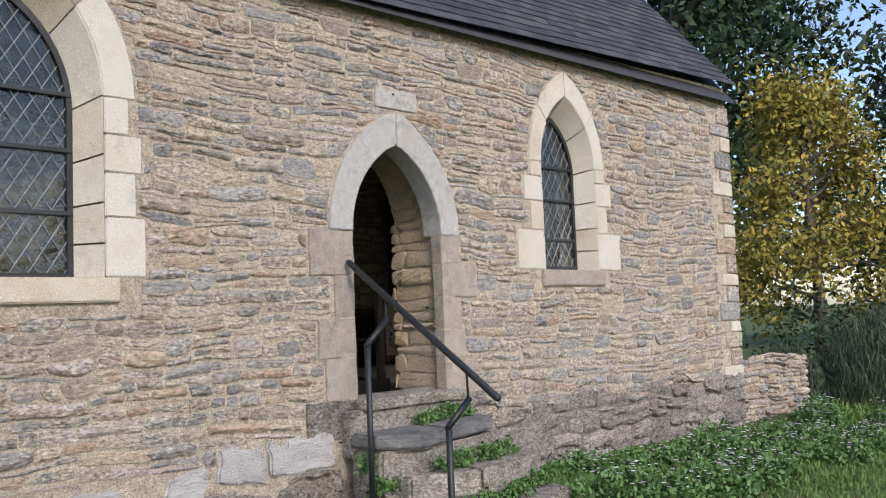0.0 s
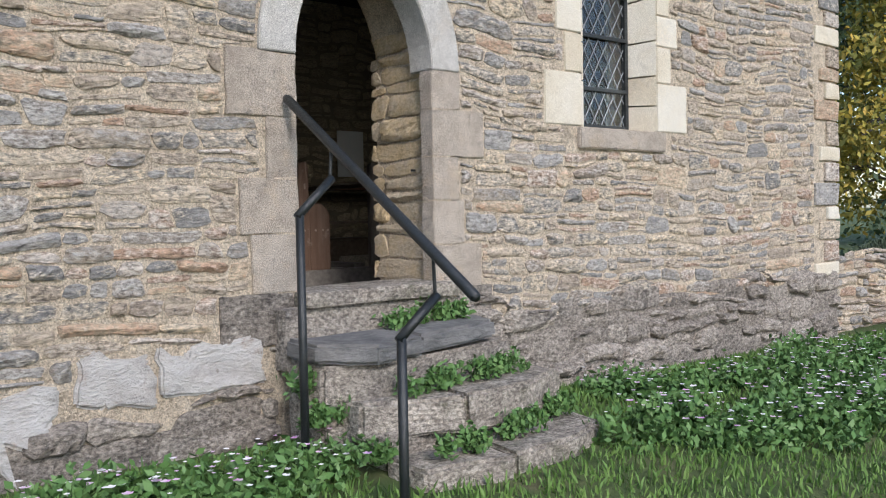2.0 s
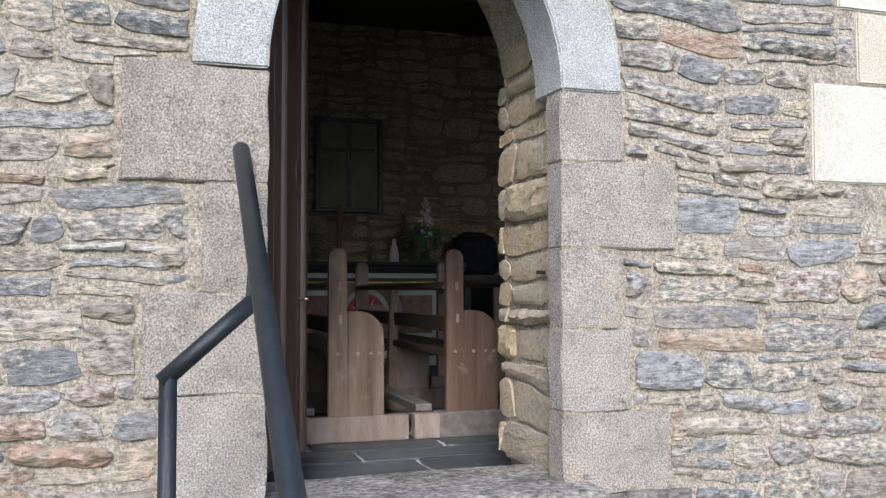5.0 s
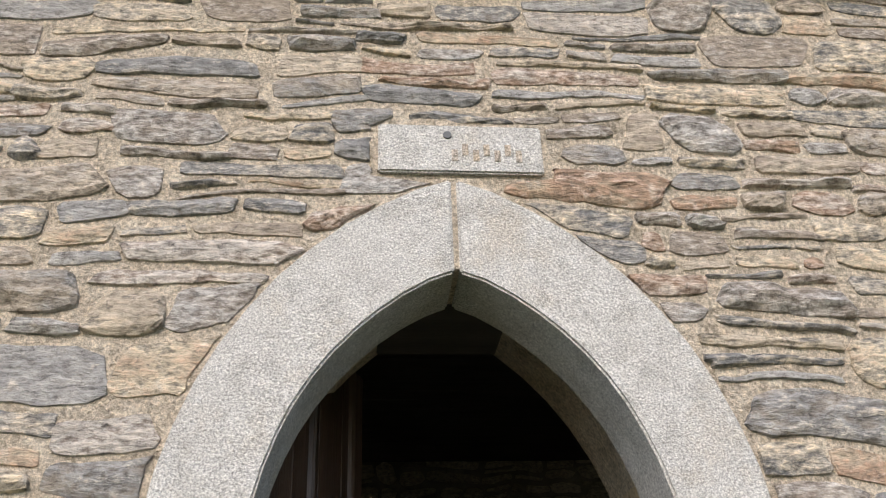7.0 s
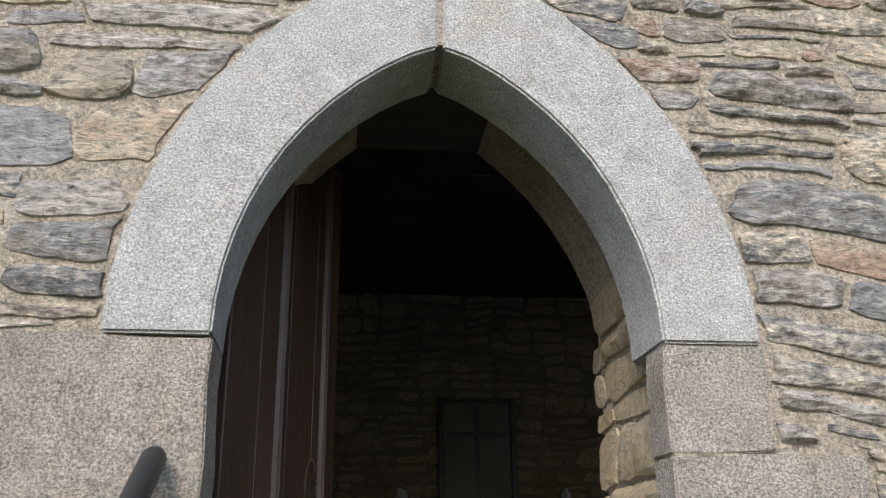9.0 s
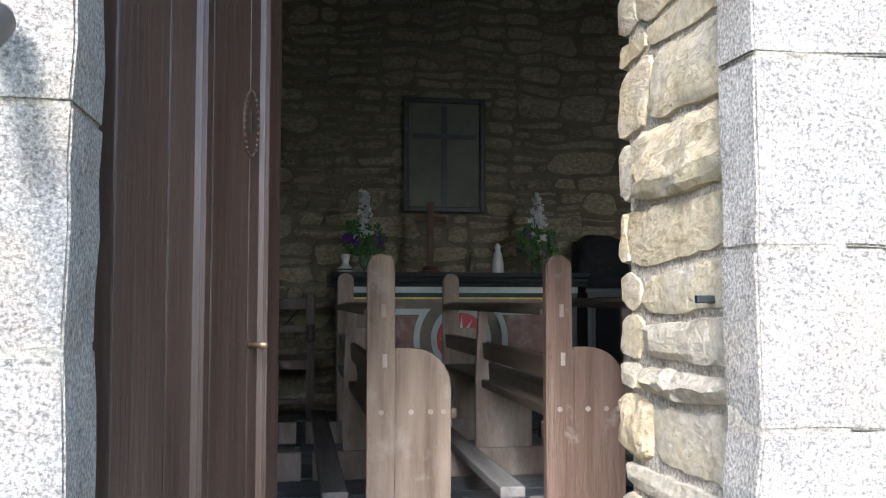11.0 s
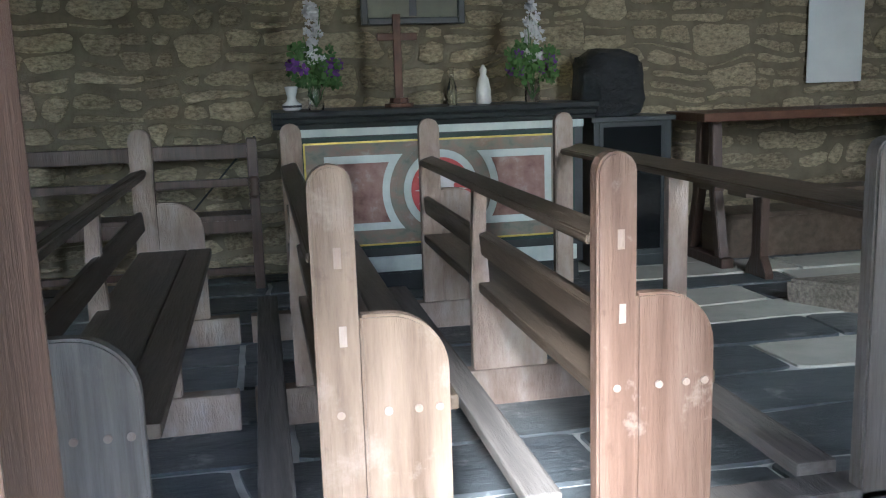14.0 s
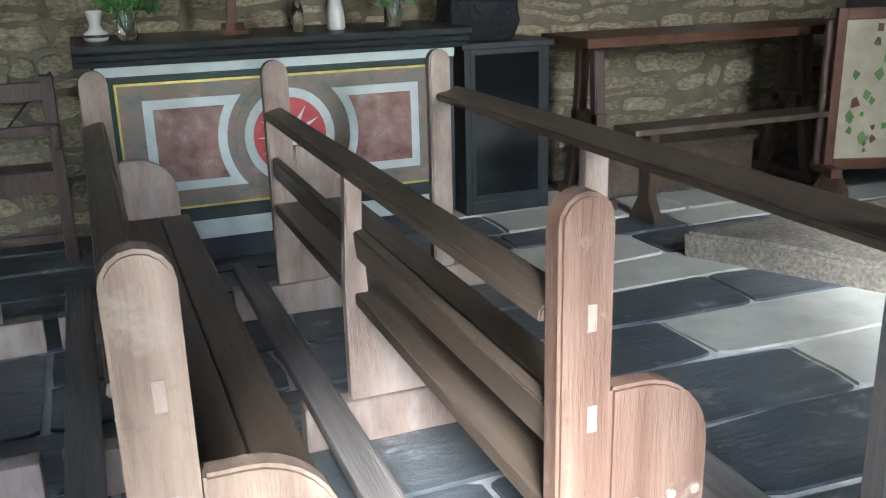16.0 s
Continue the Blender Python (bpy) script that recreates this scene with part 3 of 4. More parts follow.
# carved plaque over the door
plaque = part("plaque", prism(rect(*PLATE), "y", -0.012, 0.1, 0.005), GRANITE, wall, "grey carved stone plaque with a bored hole")
part("bored_hole", lathe([(0.011, 0), (0.011, 0.004)], seg=14), BLACKWOOD, plaque).matrix_basis = pose(-0.01, -0.0125, 2.475, 90)
for i in range(7):
    z = 2.395 + 0.018 * (i % 2)
    part("carving", box(0.0 + i * 0.028, 0.016 + i * 0.028, -0.0145, -0.010, z, z + 0.035, 0.001), JAMB, plaque)

# quoins of the corner
z, i = -0.1, 0
while z < 3.1:
    h = 0.13 + 0.11 * ((i * 37) % 10) / 10
    w = (0.42, 0.24, 0.33, 0.20)[i % 4]
    b = box(WX1 - w, WX1 + 0.025, -0.02, (0.22, 0.4, 0.25, 0.35)[i % 4], z + 0.008, min(3.2, z + h) - 0.008, 0.015, wob=0.012, cuts=1)
    part("corner_stone", b, LIMESTONE if i % 3 == 0 else STONE, wall)
    z += h
    i += 1

# other walls, floor, ceiling, roof
def solid(name, b, mat, label, category):
    return tagged(link(name, b, mat), label, category, kind="structure")


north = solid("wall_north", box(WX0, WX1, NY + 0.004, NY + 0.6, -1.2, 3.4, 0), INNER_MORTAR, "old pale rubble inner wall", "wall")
east = solid("wall_east", box(WX1 - 0.6, WX1, IY, NY + 0.004, -1.2, 3.4, 0), MORTAR, "rubble stone end wall", "wall")
# inner face of the end wall, evenly dark all over
east_in = solid("wall_inner_east", box(WX1 - 0.66, WX1 - 0.602, IY, NY, 0, 3.2, 0), PLASTER, "dark plaster end wall", "wall")
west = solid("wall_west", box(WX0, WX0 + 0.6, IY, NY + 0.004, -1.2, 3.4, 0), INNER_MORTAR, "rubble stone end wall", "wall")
ceil = bmesh.new()
for i in range(28):
    box(WX0, WX1, 0.5 + i * 0.185, 0.68 + i * 0.185, 3.2, 3.23, 0.003, ceil)
solid("ceiling", ceil, CEILWOOD, "dark wooden boarded ceiling", "ceiling")
roof = solid("roof", prism([(-0.11, 3.06), (-0.09, 3.10), (3.05, 6.9), (6.3, 3.1), (6.3, 3.0), (3.05, 6.75), (-0.1, 3.06)], "x", WX0 - 0.2, WX1 + 0.1), ROOF, "steep dark slate roof with lichen", "roof")
roof.matrix_basis = Matrix(((1, 0, 0, 0), (0, 1, 0, 0), (0.03, 0, 1, 0.02), (0, 0, 0, 1)))
slv, slf = [], []
rng = np.random.default_rng(8)
dirv = Vector((0, 3.25, 3.8)).normalized()
nrm = Vector((0, -3.8, 3.25)).normalized()
for r in range(40):
    x = WX0 - 0.2 - 0.11 * (r % 2)
    while x < WX1 + 0.1:
        w = 0.22
        p = Vector((x, -0.115, 3.09)) + dirv * (r * 0.12 + rng.uniform(-0.006, 0.006))
        o = nrm * (0.022 + rng.uniform(0, 0.006))
        x2 = min(x + w - 0.005, WX1 + 0.12)
        base = len(slv)
        for q in (p, p + dirv * 0.26):
            lift = o if q is p else nrm * 0.004
            for xx in (x, x2):
                for th in (0.0, -0.007):
                    c = q + lift + nrm * th
                    slv.append((xx, c.y, c.z + 0.03 * xx + 0.02))
        slf += [(base, base + 2, base + 6, base + 4), (base, base + 1, base + 3, base + 2), (base, base + 4, base + 5, base + 1), (base + 2, base + 3, base + 7, base + 6)]
        x += w
tagged(raw("roof_slates", slv, slf, ROOF, roof), kind="stuff")
floor = solid("floor", box(WX0 + 0.6, WX1 - 0.66, 0.3, NY, -0.3, -0.012, 0), JOINT, "dark slate slabs with pale joints", "floor")
sill = tagged(link("door_sill", box(-0.50, 0.56, -0.14, 0.3, 0.065, 0.15, 0.02, wob=0.012, cuts=3), STEP), "worn stone door sill", "door sill", kind="structure")
lintel = solid("door_lintel", box(-0.56, 0.56, 0.17, 0.598, 2.11, 2.3, 0.01), CEILWOOD, "dark timber lintel inside the doorway", "lintel")


# ---- windows ----
def window(name, x, half, z0, spring, apex, y, bars):
    w = thing(name, "pointed leaded window with diamond panes in black iron", "window", (x, y, z0))
    w["kind"] = "structure"
    o = arch(0, half, 0, spring - z0, apex - z0, 10)
    i2 = arch(0, half - 0.035, 0.035, spring - z0, apex - z0 - 0.05, 10)
    b = bmesh.new()
    for y0 in (-0.02, 0.02):
        vo, vi = [b.verts.new((p[0], y0, p[1])) for p in o], [b.verts.new((p[0], y0, p[1])) for p in i2]
        for a in range(len(o)):
            c = (a + 1) % len(o)
            b.faces.new((vo[a], vo[c], vi[c], vi[a]))
    b.verts.ensure_lookup_table()
    n = len(o)
    for a in range(n):
        c = (a + 1) % n
        for s in (0, n):
            b.faces.new((b.verts[s + a], b.verts[s + c], b.verts[2 * n + s + c], b.verts[2 * n + s + a]))
    bmesh.ops.recalc_face_normals(b, faces=b.faces)
    part("window_frame", b, IRON, w)
    for zb in bars:
        part("bar", box(-half + 0.01, half - 0.01, -0.03, 0.0, zb - z0 - 0.014, zb - z0 + 0.014), IRON, w)
    part("bar", box(-0.012, 0.012, -0.02, 0.005, 0.02, apex - z0 - 0.05), IRON, w) if half > 0.4 else None
    # lead lattice
    b = bmesh.new()
    def inside(px, pz):
        return in_arch(px, pz, 0, half - 0.02, 0.0, spring - z0, apex - z0 - 0.02)
    step, slope = 0.105, 1.55
    for sgn in (1, -1):
        for kk in range(-40, 60):
            pts = []
            for tt in range(0, 90):
                pz = tt * 0.02
                px = kk * step + sgn * pz / slope
                if inside(px, pz):
                    pts.append((px, pz))
            if len(pts) > 2:
                tube([(pts[0][0], 0, pts[0][1]), (pts[-1][0], 0, pts[-1][1])], 0.0042, 6, b)
    part("lead_lattice", b, LEAD, w)
    g = part("pane", prism(arch(0, half - 0.02, 0.01, spring - z0, apex - z0 - 0.02, 10), "y", 0.004, 0.008), GLASS, w)
    g.visible_shadow = False
    return w


window("window_1", W1, 0.49, 1.03, 2.05, 2.78, 0.20, (1.42, 1.80, 2.14))
window("window_2", W2, 0.32, 1.13, 2.08, 2.62, 0.20, (1.42, 1.80, 2.12))
for wx, hf, gh, sp, ap, gz in ((W1, 0.60, 0.49, 2.05, 2.78, 1.03), (W2, 0.42, 0.32, 2.08, 2.62, 1.13)):
    ra, rb = arch(wx, hf, gz - 0.02, 2.12, 2.95 if wx < 0 else 2.79, 10), arch(wx, gh, gz, sp, ap, 10)
    rc = arch(wx, 0.66, gz - 0.1, 2.12, 3.05, 10)

    def upright(ring):
        cut = lambda p, q: [(p[0] + (q[0] - p[0]) * t, p[1] + (q[1] - p[1]) * t) for t in (0.0, 0.32, 0.58, 0.80)]
        return cut(ring[0], ring[1]) + ring[1:-2] + cut(ring[-2], ring[-1]) + [ring[-1]]

    fa, fb = upright(ra), upright(rb)
    n = len(fa)
    ends = [0, 1, 2, 3, 4, 9, 14, 19, 24, 25, 26, 27, 28]
    for i0, i1 in zip(ends, ends[1:]):
        i1 = min(i1, n - 1)
        b = bmesh.new()
        rows = []
        for i in range(i0, i1 + 1):
            e = 0.006 if i == i0 else -0.006 if i == i1 else 0.0
            j = i + 1 if e > 0 else i - 1 if e < 0 else i
            pts = []
            for ring, yy in ((fa, 0.002), (fb, 0.215)):
                (x0, z0), (x1, z1) = ring[i], ring[j]
                ln = math.hypot(x1 - x0, z1 - z0) or 1
                f = abs(e) / ln
                pts.append((x0 + (x1 - x0) * f, yy, z0 + (z1 - z0) * f))
            mid = [pts[0][c] * 0.5 + pts[1][c] * 0.5 + (0.004 * noise.noise((i * 3.0, wx, c)) if c != 1 else 0) for c in range(3)]
            rows.append([b.verts.new(q) for q in (pts[0], mid, pts[1])])
        for r0, r1 in zip(rows, rows[1:]):
            for c in range(2):
                b.faces.new((r0[c], r0[c + 1], r1[c + 1], r1[c]))
        bmesh.ops.recalc_face_normals(b, faces=b.faces)
        bmesh.ops.solidify(b, geom=b.faces[:], thickness=-0.012)
        part("reveal_stone", b, LIMESTONE, wall)
    b = bmesh.new()
    for ring, yy, ring2, y2 in ((rb, 0.216, rc, IY + 0.003),):
        v0, v1 = [b.verts.new((p[0], yy, p[1])) for p in ring], [b.verts.new((p[0], y2, p[1])) for p in ring2]
        for a in range(len(ring)):
            c = (a + 1) % len(ring)
            b.faces.new((v0[a], v0[c], v1[c], v1[a]))
    part("inner_splay", b, LIMESTONE, wall)
    sky_light = new("window_daylight", bpy.data.lights.new("window_daylight", "AREA"))
    sky_light.data.shape, sky_light.data.size, sky_light.data.size_y = "RECTANGLE", gh * 1.7, 1.2
    sky_light.data.energy, sky_light.data.color = (0.5 if wx < 0 else 1.5), (1.0, 0.97, 0.90)
    sky_light.data.spread = radians(100 if wx < 0 else 80)
    sky_light.matrix_world = look((wx, 0.27, 1.75), (wx + 0.1, 1.27, 1.40))

# ---- steps and rail ----
def slab(corners, top, h, mat, wob=0.014):
    b = prism(corners, "z", top - h, top, 0.018)
    bmesh.ops.subdivide_edges(b, edges=[e for e in b.edges if e.calc_length() > 0.15], cuts=3, use_grid_fill=True)
    for v in b.verts:
        v.co += noise.noise_vector(v.co * 6) * wob
    return b


steps = thing("stone_steps", "worn mossy stone steps up to the chapel door", "steps")
for pts, top, h, m in (
        ([(-0.62, -0.10), (-0.62, -0.38), (-0.40, -0.62), (-0.05, -0.52), (0.0, -0.12)], -0.08, 0.10, SLATESTEP),
        ([(-0.02, -0.12), (-0.06, -0.50), (0.30, -0.45), (0.60, -0.36), (0.72, -0.08)], -0.07, 0.10, SLATESTEP),
        ([(-0.50, -0.30), (-0.50, -0.58), (-0.02, -0.80), (0.02, -0.40)], -0.36, 0.18, STEP),
        ([(0.03, -0.40), (0.0, -0.78), (0.45, -0.76), (0.90, -0.58), (0.92, -0.15)], -0.36, 0.20, STEP),
        ([(-0.45, -0.70), (-0.45, -1.0), (0.02, -1.10), (0.08, -0.74)], -0.60, 0.16, STEP),
        ([(0.10, -0.70), (0.06, -1.06), (0.5, -1.05), (0.88, -0.90), (0.92, -0.60)], -0.60, 0.18, STEP),
        ([(0.2, -1.0), (0.15, -1.4), (0.75, -1.35), (0.98, -1.0)], -0.78, 0.14, SLATESTEP),
        ([(-0.60, -0.08), (-0.60, -0.40), (-0.36, -0.55), (0.75, -0.34), (0.75, -0.05)], -0.19, 0.45, PLINTH),
        ([(-0.45, -0.30), (-0.42, -0.68), (0.85, -0.62), (0.85, -0.15)], -0.50, 0.45, PLINTH)):
    part("step", slab(pts, top, h, m), m, steps)
part("riser", box(-0.62, 0.70, -0.10, 0.1, -0.25, 0.07, 0.03, wob=0.02, cuts=3), PLINTH, steps)

rail = thing("handrail", "black painted iron handrail beside the stone steps", "handrail")
A, B = Vector((-0.54, -0.04, 1.15)), Vector((-0.555, -1.47, 0.20))
part("rail", tube([A, A.lerp(B, 0.012), A.lerp(B, 0.5), A.lerp(B, 0.99), B], [0.017, 0.024, 0.024, 0.024, 0.016], 14), IRON, rail, smooth=True)
for top, inn, gz in ((Vector((-0.735, -0.46, 0.55)), Vector((-0.555, -0.45, 0.71)), -0.75), (Vector((-0.72, -1.19, 0.04)), Vector((-0.545, -1.20, 0.19)), -0.95)):
    part("post", tube([(top.x, top.y, gz), top], 0.021, 12), IRON, rail, smooth=True)
    part("bracket", tube([top - (inn - top).normalized() * 0.02, inn + (inn - top).normalized() * 0.015], 0.021, 12), IRON, rail, smooth=True)
    t = (inn.y - A.y) / (B.y - A.y)
    part("hanger", tube([inn, A.lerp(B, t)], 0.008, 8), IRON, rail)

# ---- door leaf ----
door = thing("door_1", "dark varnished oak door leaf standing open", "door", (-0.455, 0.24, 0.16))
door["kind"] = "structure"
door.rotation_euler = (0, 0, math.atan2(0.55, 0.238))
L = 0.605
for i in range(4):
    part("board", box(i * L / 4 + 0.001, (i + 1) * L / 4 - 0.001, 0, 0.045, 0, 1.95, 0.004), DOORWOOD, door)
for xx in (0.25, L - 0.095):
    part("cover_strip", prism([(xx - 0.014, 0.0), (xx - 0.009, -0.010), (xx, -0.016), (xx + 0.009, -0.010), (xx + 0.014, 0.0)], "z", 0.0, 1.95), DOORWOOD, door, smooth=False)
plate = part("keyhole_plate", prism([(L - 0.155 + 0.030 * math.cos(a * 0.2618), 1.0 + 0.066 * math.sin(a * 0.2618)) for a in range(24)], "y", -0.005, 0.0), DOORWOOD, door, "carved oval keyhole plate")
b = bmesh.new()
for a in range(28):
    bmesh.ops.create_icosphere(b, subdivisions=1, radius=0.0042, matrix=Matrix.Translation((L - 0.155 + 0.030 * math.cos(a * 0.2244), -0.005, 1.0 + 0.066 * math.sin(a * 0.2244))))
part("bead_rim", b, DOORWOOD, plate)
part("keyhole", box(L - 0.159, L - 0.151, -0.007, -0.004, 0.985, 1.022, 0), BLACKWOOD, door)
part("knob", tube([(L - 0.145, 0.0, 0.555), (L - 0.145, -0.022, 0.555), (L - 0.145, -0.027, 0.555), (L - 0.145, -0.040, 0.555)], [0.005, 0.006, 0.010, 0.006], 14), BRASS, door, "small copper-coloured knob", True)

# ---- pews ----
def post_profile(x, w, z0, z1, n=8):
    r = w / 2
    return [(x - r, z0), (x + r, z0)] + [(x + r * math.cos(math.pi * i / n), z1 - r + r * math.sin(math.pi * i / n)) for i in range(n + 1)]


def arm_profile(x0, x1, z0, z1, r=0.13, n=8):
    return [(x0, z0), (x1, z0)] + [(x1 - r + r * math.cos(math.pi / 2 * i / n), z1 - r + r * math.sin(math.pi / 2 * i / n)) for i in range(n + 1)] + [(x0, z1)]


Y0, Y1 = 1.81, 4.0


def pew(x, wood):
    p = thing("pew", "weathered oak pew with round-topped end posts", "pew", (x, 0, 0), "oak pews")
    for k, y in enumerate((Y0, Y1)):
        w = wood if k == 0 else BASEWOOD
        e = part("end_post", prism(post_profile(0, 0.092, 0.10, 0.96), "y", y, y + 0.05, 0.006), w, p)
        part("arm_panel", prism(arm_profile(0.048, 0.235, 0.10, 0.645), "y", y + 0.004, y + 0.046, 0.006), w, p)
        if k == 0:
            for zz, xx in ((0.77, 0.008), (0.605, 0.012)):
                part("tenon", box(xx - 0.008, xx + 0.008, y - 0.002, y + 0.01, zz - 0.022, zz + 0.022, 0.001), BASEWOOD, e, "paler wedged tenon end")
            for xx in (0.0, 0.10, 0.165, 0.21):
                part("dowel", tube([(xx, y - 0.0015, 0.435), (xx, y + 0.01, 0.435)], 0.009, 10), BASEWOOD, e)
        part("base_board", box(-0.22, 0.36, y - 0.012, y + 0.062, 0, 0.125, 0.008), BASEWOOD, p, "bleached base board")
    part("base_board", box(-0.20, 0.38, 2.93, 3.0, 0, 0.13, 0.008), BASEWOOD, p, "bleached base board")
    part("middle_strut", prism([(-0.065, 0.13), (0.20, 0.13), (0.20, 0.40), (0.0, 0.40), (-0.012, 0.60), (-0.005, 0.76), (-0.05, 0.76), (-0.065, 0.45)], "y", 2.94, 2.985, 0.004), BASEWOOD, p)
    b = prism([(-0.055, 0.755), (-0.05, 0.778), (0.008, 0.795), (0.022, 0.785), (0.012, 0.752)], "y", Y0 + 0.05, Y1, 0.004)
    part("top_rail", b, WOODDARK, p)
    part("back_rail", prism([(-0.030, 0.535), (-0.005, 0.53), (-0.012, 0.615), (-0.037, 0.61)], "y", Y0 + 0.05, Y1, 0.003), WOODDARK, p)
    part("seat", box(-0.04, 0.16, Y0 + 0.05, Y1, 0.405, 0.44, 0.006), WOODDARK, p)
    part("seat", box(0.163, 0.262, Y0 + 0.048, Y1 + 0.002, 0.405, 0.44, 0.006), WOODDARK, p)
    part("kneeler", box(-0.19, -0.10, Y0 + 0.08, 4.2, 0.125, 0.165, 0.008), KNEEL, p, "grey worn kneeling board")
    return p


for px, wood in ((-0.53, GREYPOST), (0.10, WOOD), (0.71, WOODRED)):
    pew(px, wood)
fr = thing("book_ledge", "oak book ledge on posts before the front pew", "ledge", (1.34, 0, 0))
for k, y in enumerate((Y0 - 0.02, Y1)):
    part("end_post", prism(post_profile(0.02 if k == 0 else 0, 0.085, 0.10, 0.965), "y", y, y + 0.05, 0.006), GREYPOST if k == 0 else BASEWOOD, fr)
part("ledge", prism([(-0.02, 0.775), (-0.02, 0.797), (0.085, 0.82), (0.09, 0.80), (0.01, 0.768)], "y", Y0 + 0.03, Y1 + 0.03, 0.005), WOODDARK, fr)
part("middle_post", box(0.0, 0.075, 2.90, 2.94, 0.13, 0.78, 0.005), BASEWOOD, fr)
part("base_board", box(-0.72, 0.12, Y0 - 0.02, Y0 + 0.09, 0, 0.13, 0.01), KNEEL, fr)
part("base_board", box(-0.1, 0.3, Y1 - 0.01, Y1 + 0.06, 0, 0.10, 0.008), BASEWOOD, fr)
part("kneeler", box(-0.12, -0.01, Y0 + 0.09, 2.75, 0.12, 0.16, 0.008), KNEEL, fr)

# ---- altar ----
AX0, AX1, AY = 0.10, 1.72, 4.80
altar = thing("altar", "painted wooden altar with marbled front panels", "altar", ((AX0 + AX1) / 2, AY, 0))
H = (AX1 - AX0) / 2
part("body", box(-H, H, 0.0, 0.62, 0.10, 0.93, 0.004), BLACKWOOD, altar)
part("plinth", box(-H + 0.02, H - 0.02, 0.02, 0.6, 0, 0.10, 0.004), BLACKWOOD, altar)
part("white_band", box(-H + 0.02, H + 0.003, -0.006, 0.0, 0.855, 0.895, 0.001), CREAM, altar, "pale painted band")
part("cornice", prism([(0.02, 0.90), (-0.03, 0.90), (-0.035, 0.92), (-0.055, 0.93), (-0.06, 0.95), (-0.095, 0.965), (-0.10, 0.99), (0.64, 0.99), (0.64, 0.90)], "x", -H - 0.06, H + 0.06), BLACKWOOD, altar, "black moulded top")
part("green_frame", box(-H + 0.05, H - 0.05, -0.010, 0.0, 0.245, 0.85, 0.002), GREENWOOD, altar, "dark green border")
part("panel", box(-H + 0.095, H - 0.095, -0.014, -0.009, 0.275, 0.815, 0.001), MARBLEG, altar, "grey and red marbled panel")
for z0, z1, x0, x1 in ((0.815, 0.825, -H + 0.085, H - 0.085), (0.265, 0.275, -H + 0.085, H - 0.085), (0.275, 0.815, -H + 0.085, -H + 0.095), (0.275, 0.815, H - 0.095, H - 0.085)):
    part("gilt_line", box(x0, x1, -0.016, -0.008, z0, z1, 0.001), GOLD, altar)
for s in (-1, 1):
    def side(inset):
        xo, xi = 0.62 - inset, 0.245 + inset * 0.6
        r = 0.30 + inset
        zz = 0.20 - inset
        pts = [(s * xo, 0.55 - zz), (s * xo, 0.55 + zz)]
        pts += [(s * (math.sqrt(max(0.0, r * r - q * q)) - 0.02 + 0.0), 0.55 + q) for q in np.linspace(zz, -zz, 13)]
        return pts
    part("side_border", prism(side(0.0), "y", -0.018, -0.013), CREAM, altar, "pale border line")
    part("side_field", prism(side(0.04), "y", -0.021, -0.017), MARBLER, altar, "red marbled field")
    part("base_panel", box(0.16 if s > 0 else -H + 0.28, H - 0.04 if s > 0 else -0.05, -0.008, 0.0, 0.115, 0.20, 0.002), CREAM, altar, "pale marbled skirting")
ring = lambda r: [(r * math.cos(i * math.pi / 16), 0.55 + 1.05 * r * math.sin(i * math.pi / 16)) for i in range(32)]
part("roundel", prism(ring(0.245), "y", -0.0185, -0.013), MARBLEG, altar)
part("roundel_ring", prism(ring(0.205), "y", -0.0225, -0.018), CREAM, altar)
part("roundel_field", prism(ring(0.165), "y", -0.0265, -0.022), RED, altar, "red roundel with pale rays")
for i in range(12):
    a = i * math.pi / 6
    part("ray", prism([(0.06 * math.cos(a - 0.2), 0.55 + 0.06 * math.sin(a - 0.2)), (0.15 * math.cos(a), 0.55 + 0.15 * math.sin(a)), (0.06 * math.cos(a + 0.2), 0.55 + 0.06 * math.sin(a + 0.2))], "y", -0.030, -0.026), PORCELAIN, altar)
part("roundel_heart", prism(ring(0.07), "y", -0.031, -0.026), PORCELAIN, altar)
TOP = 0.99


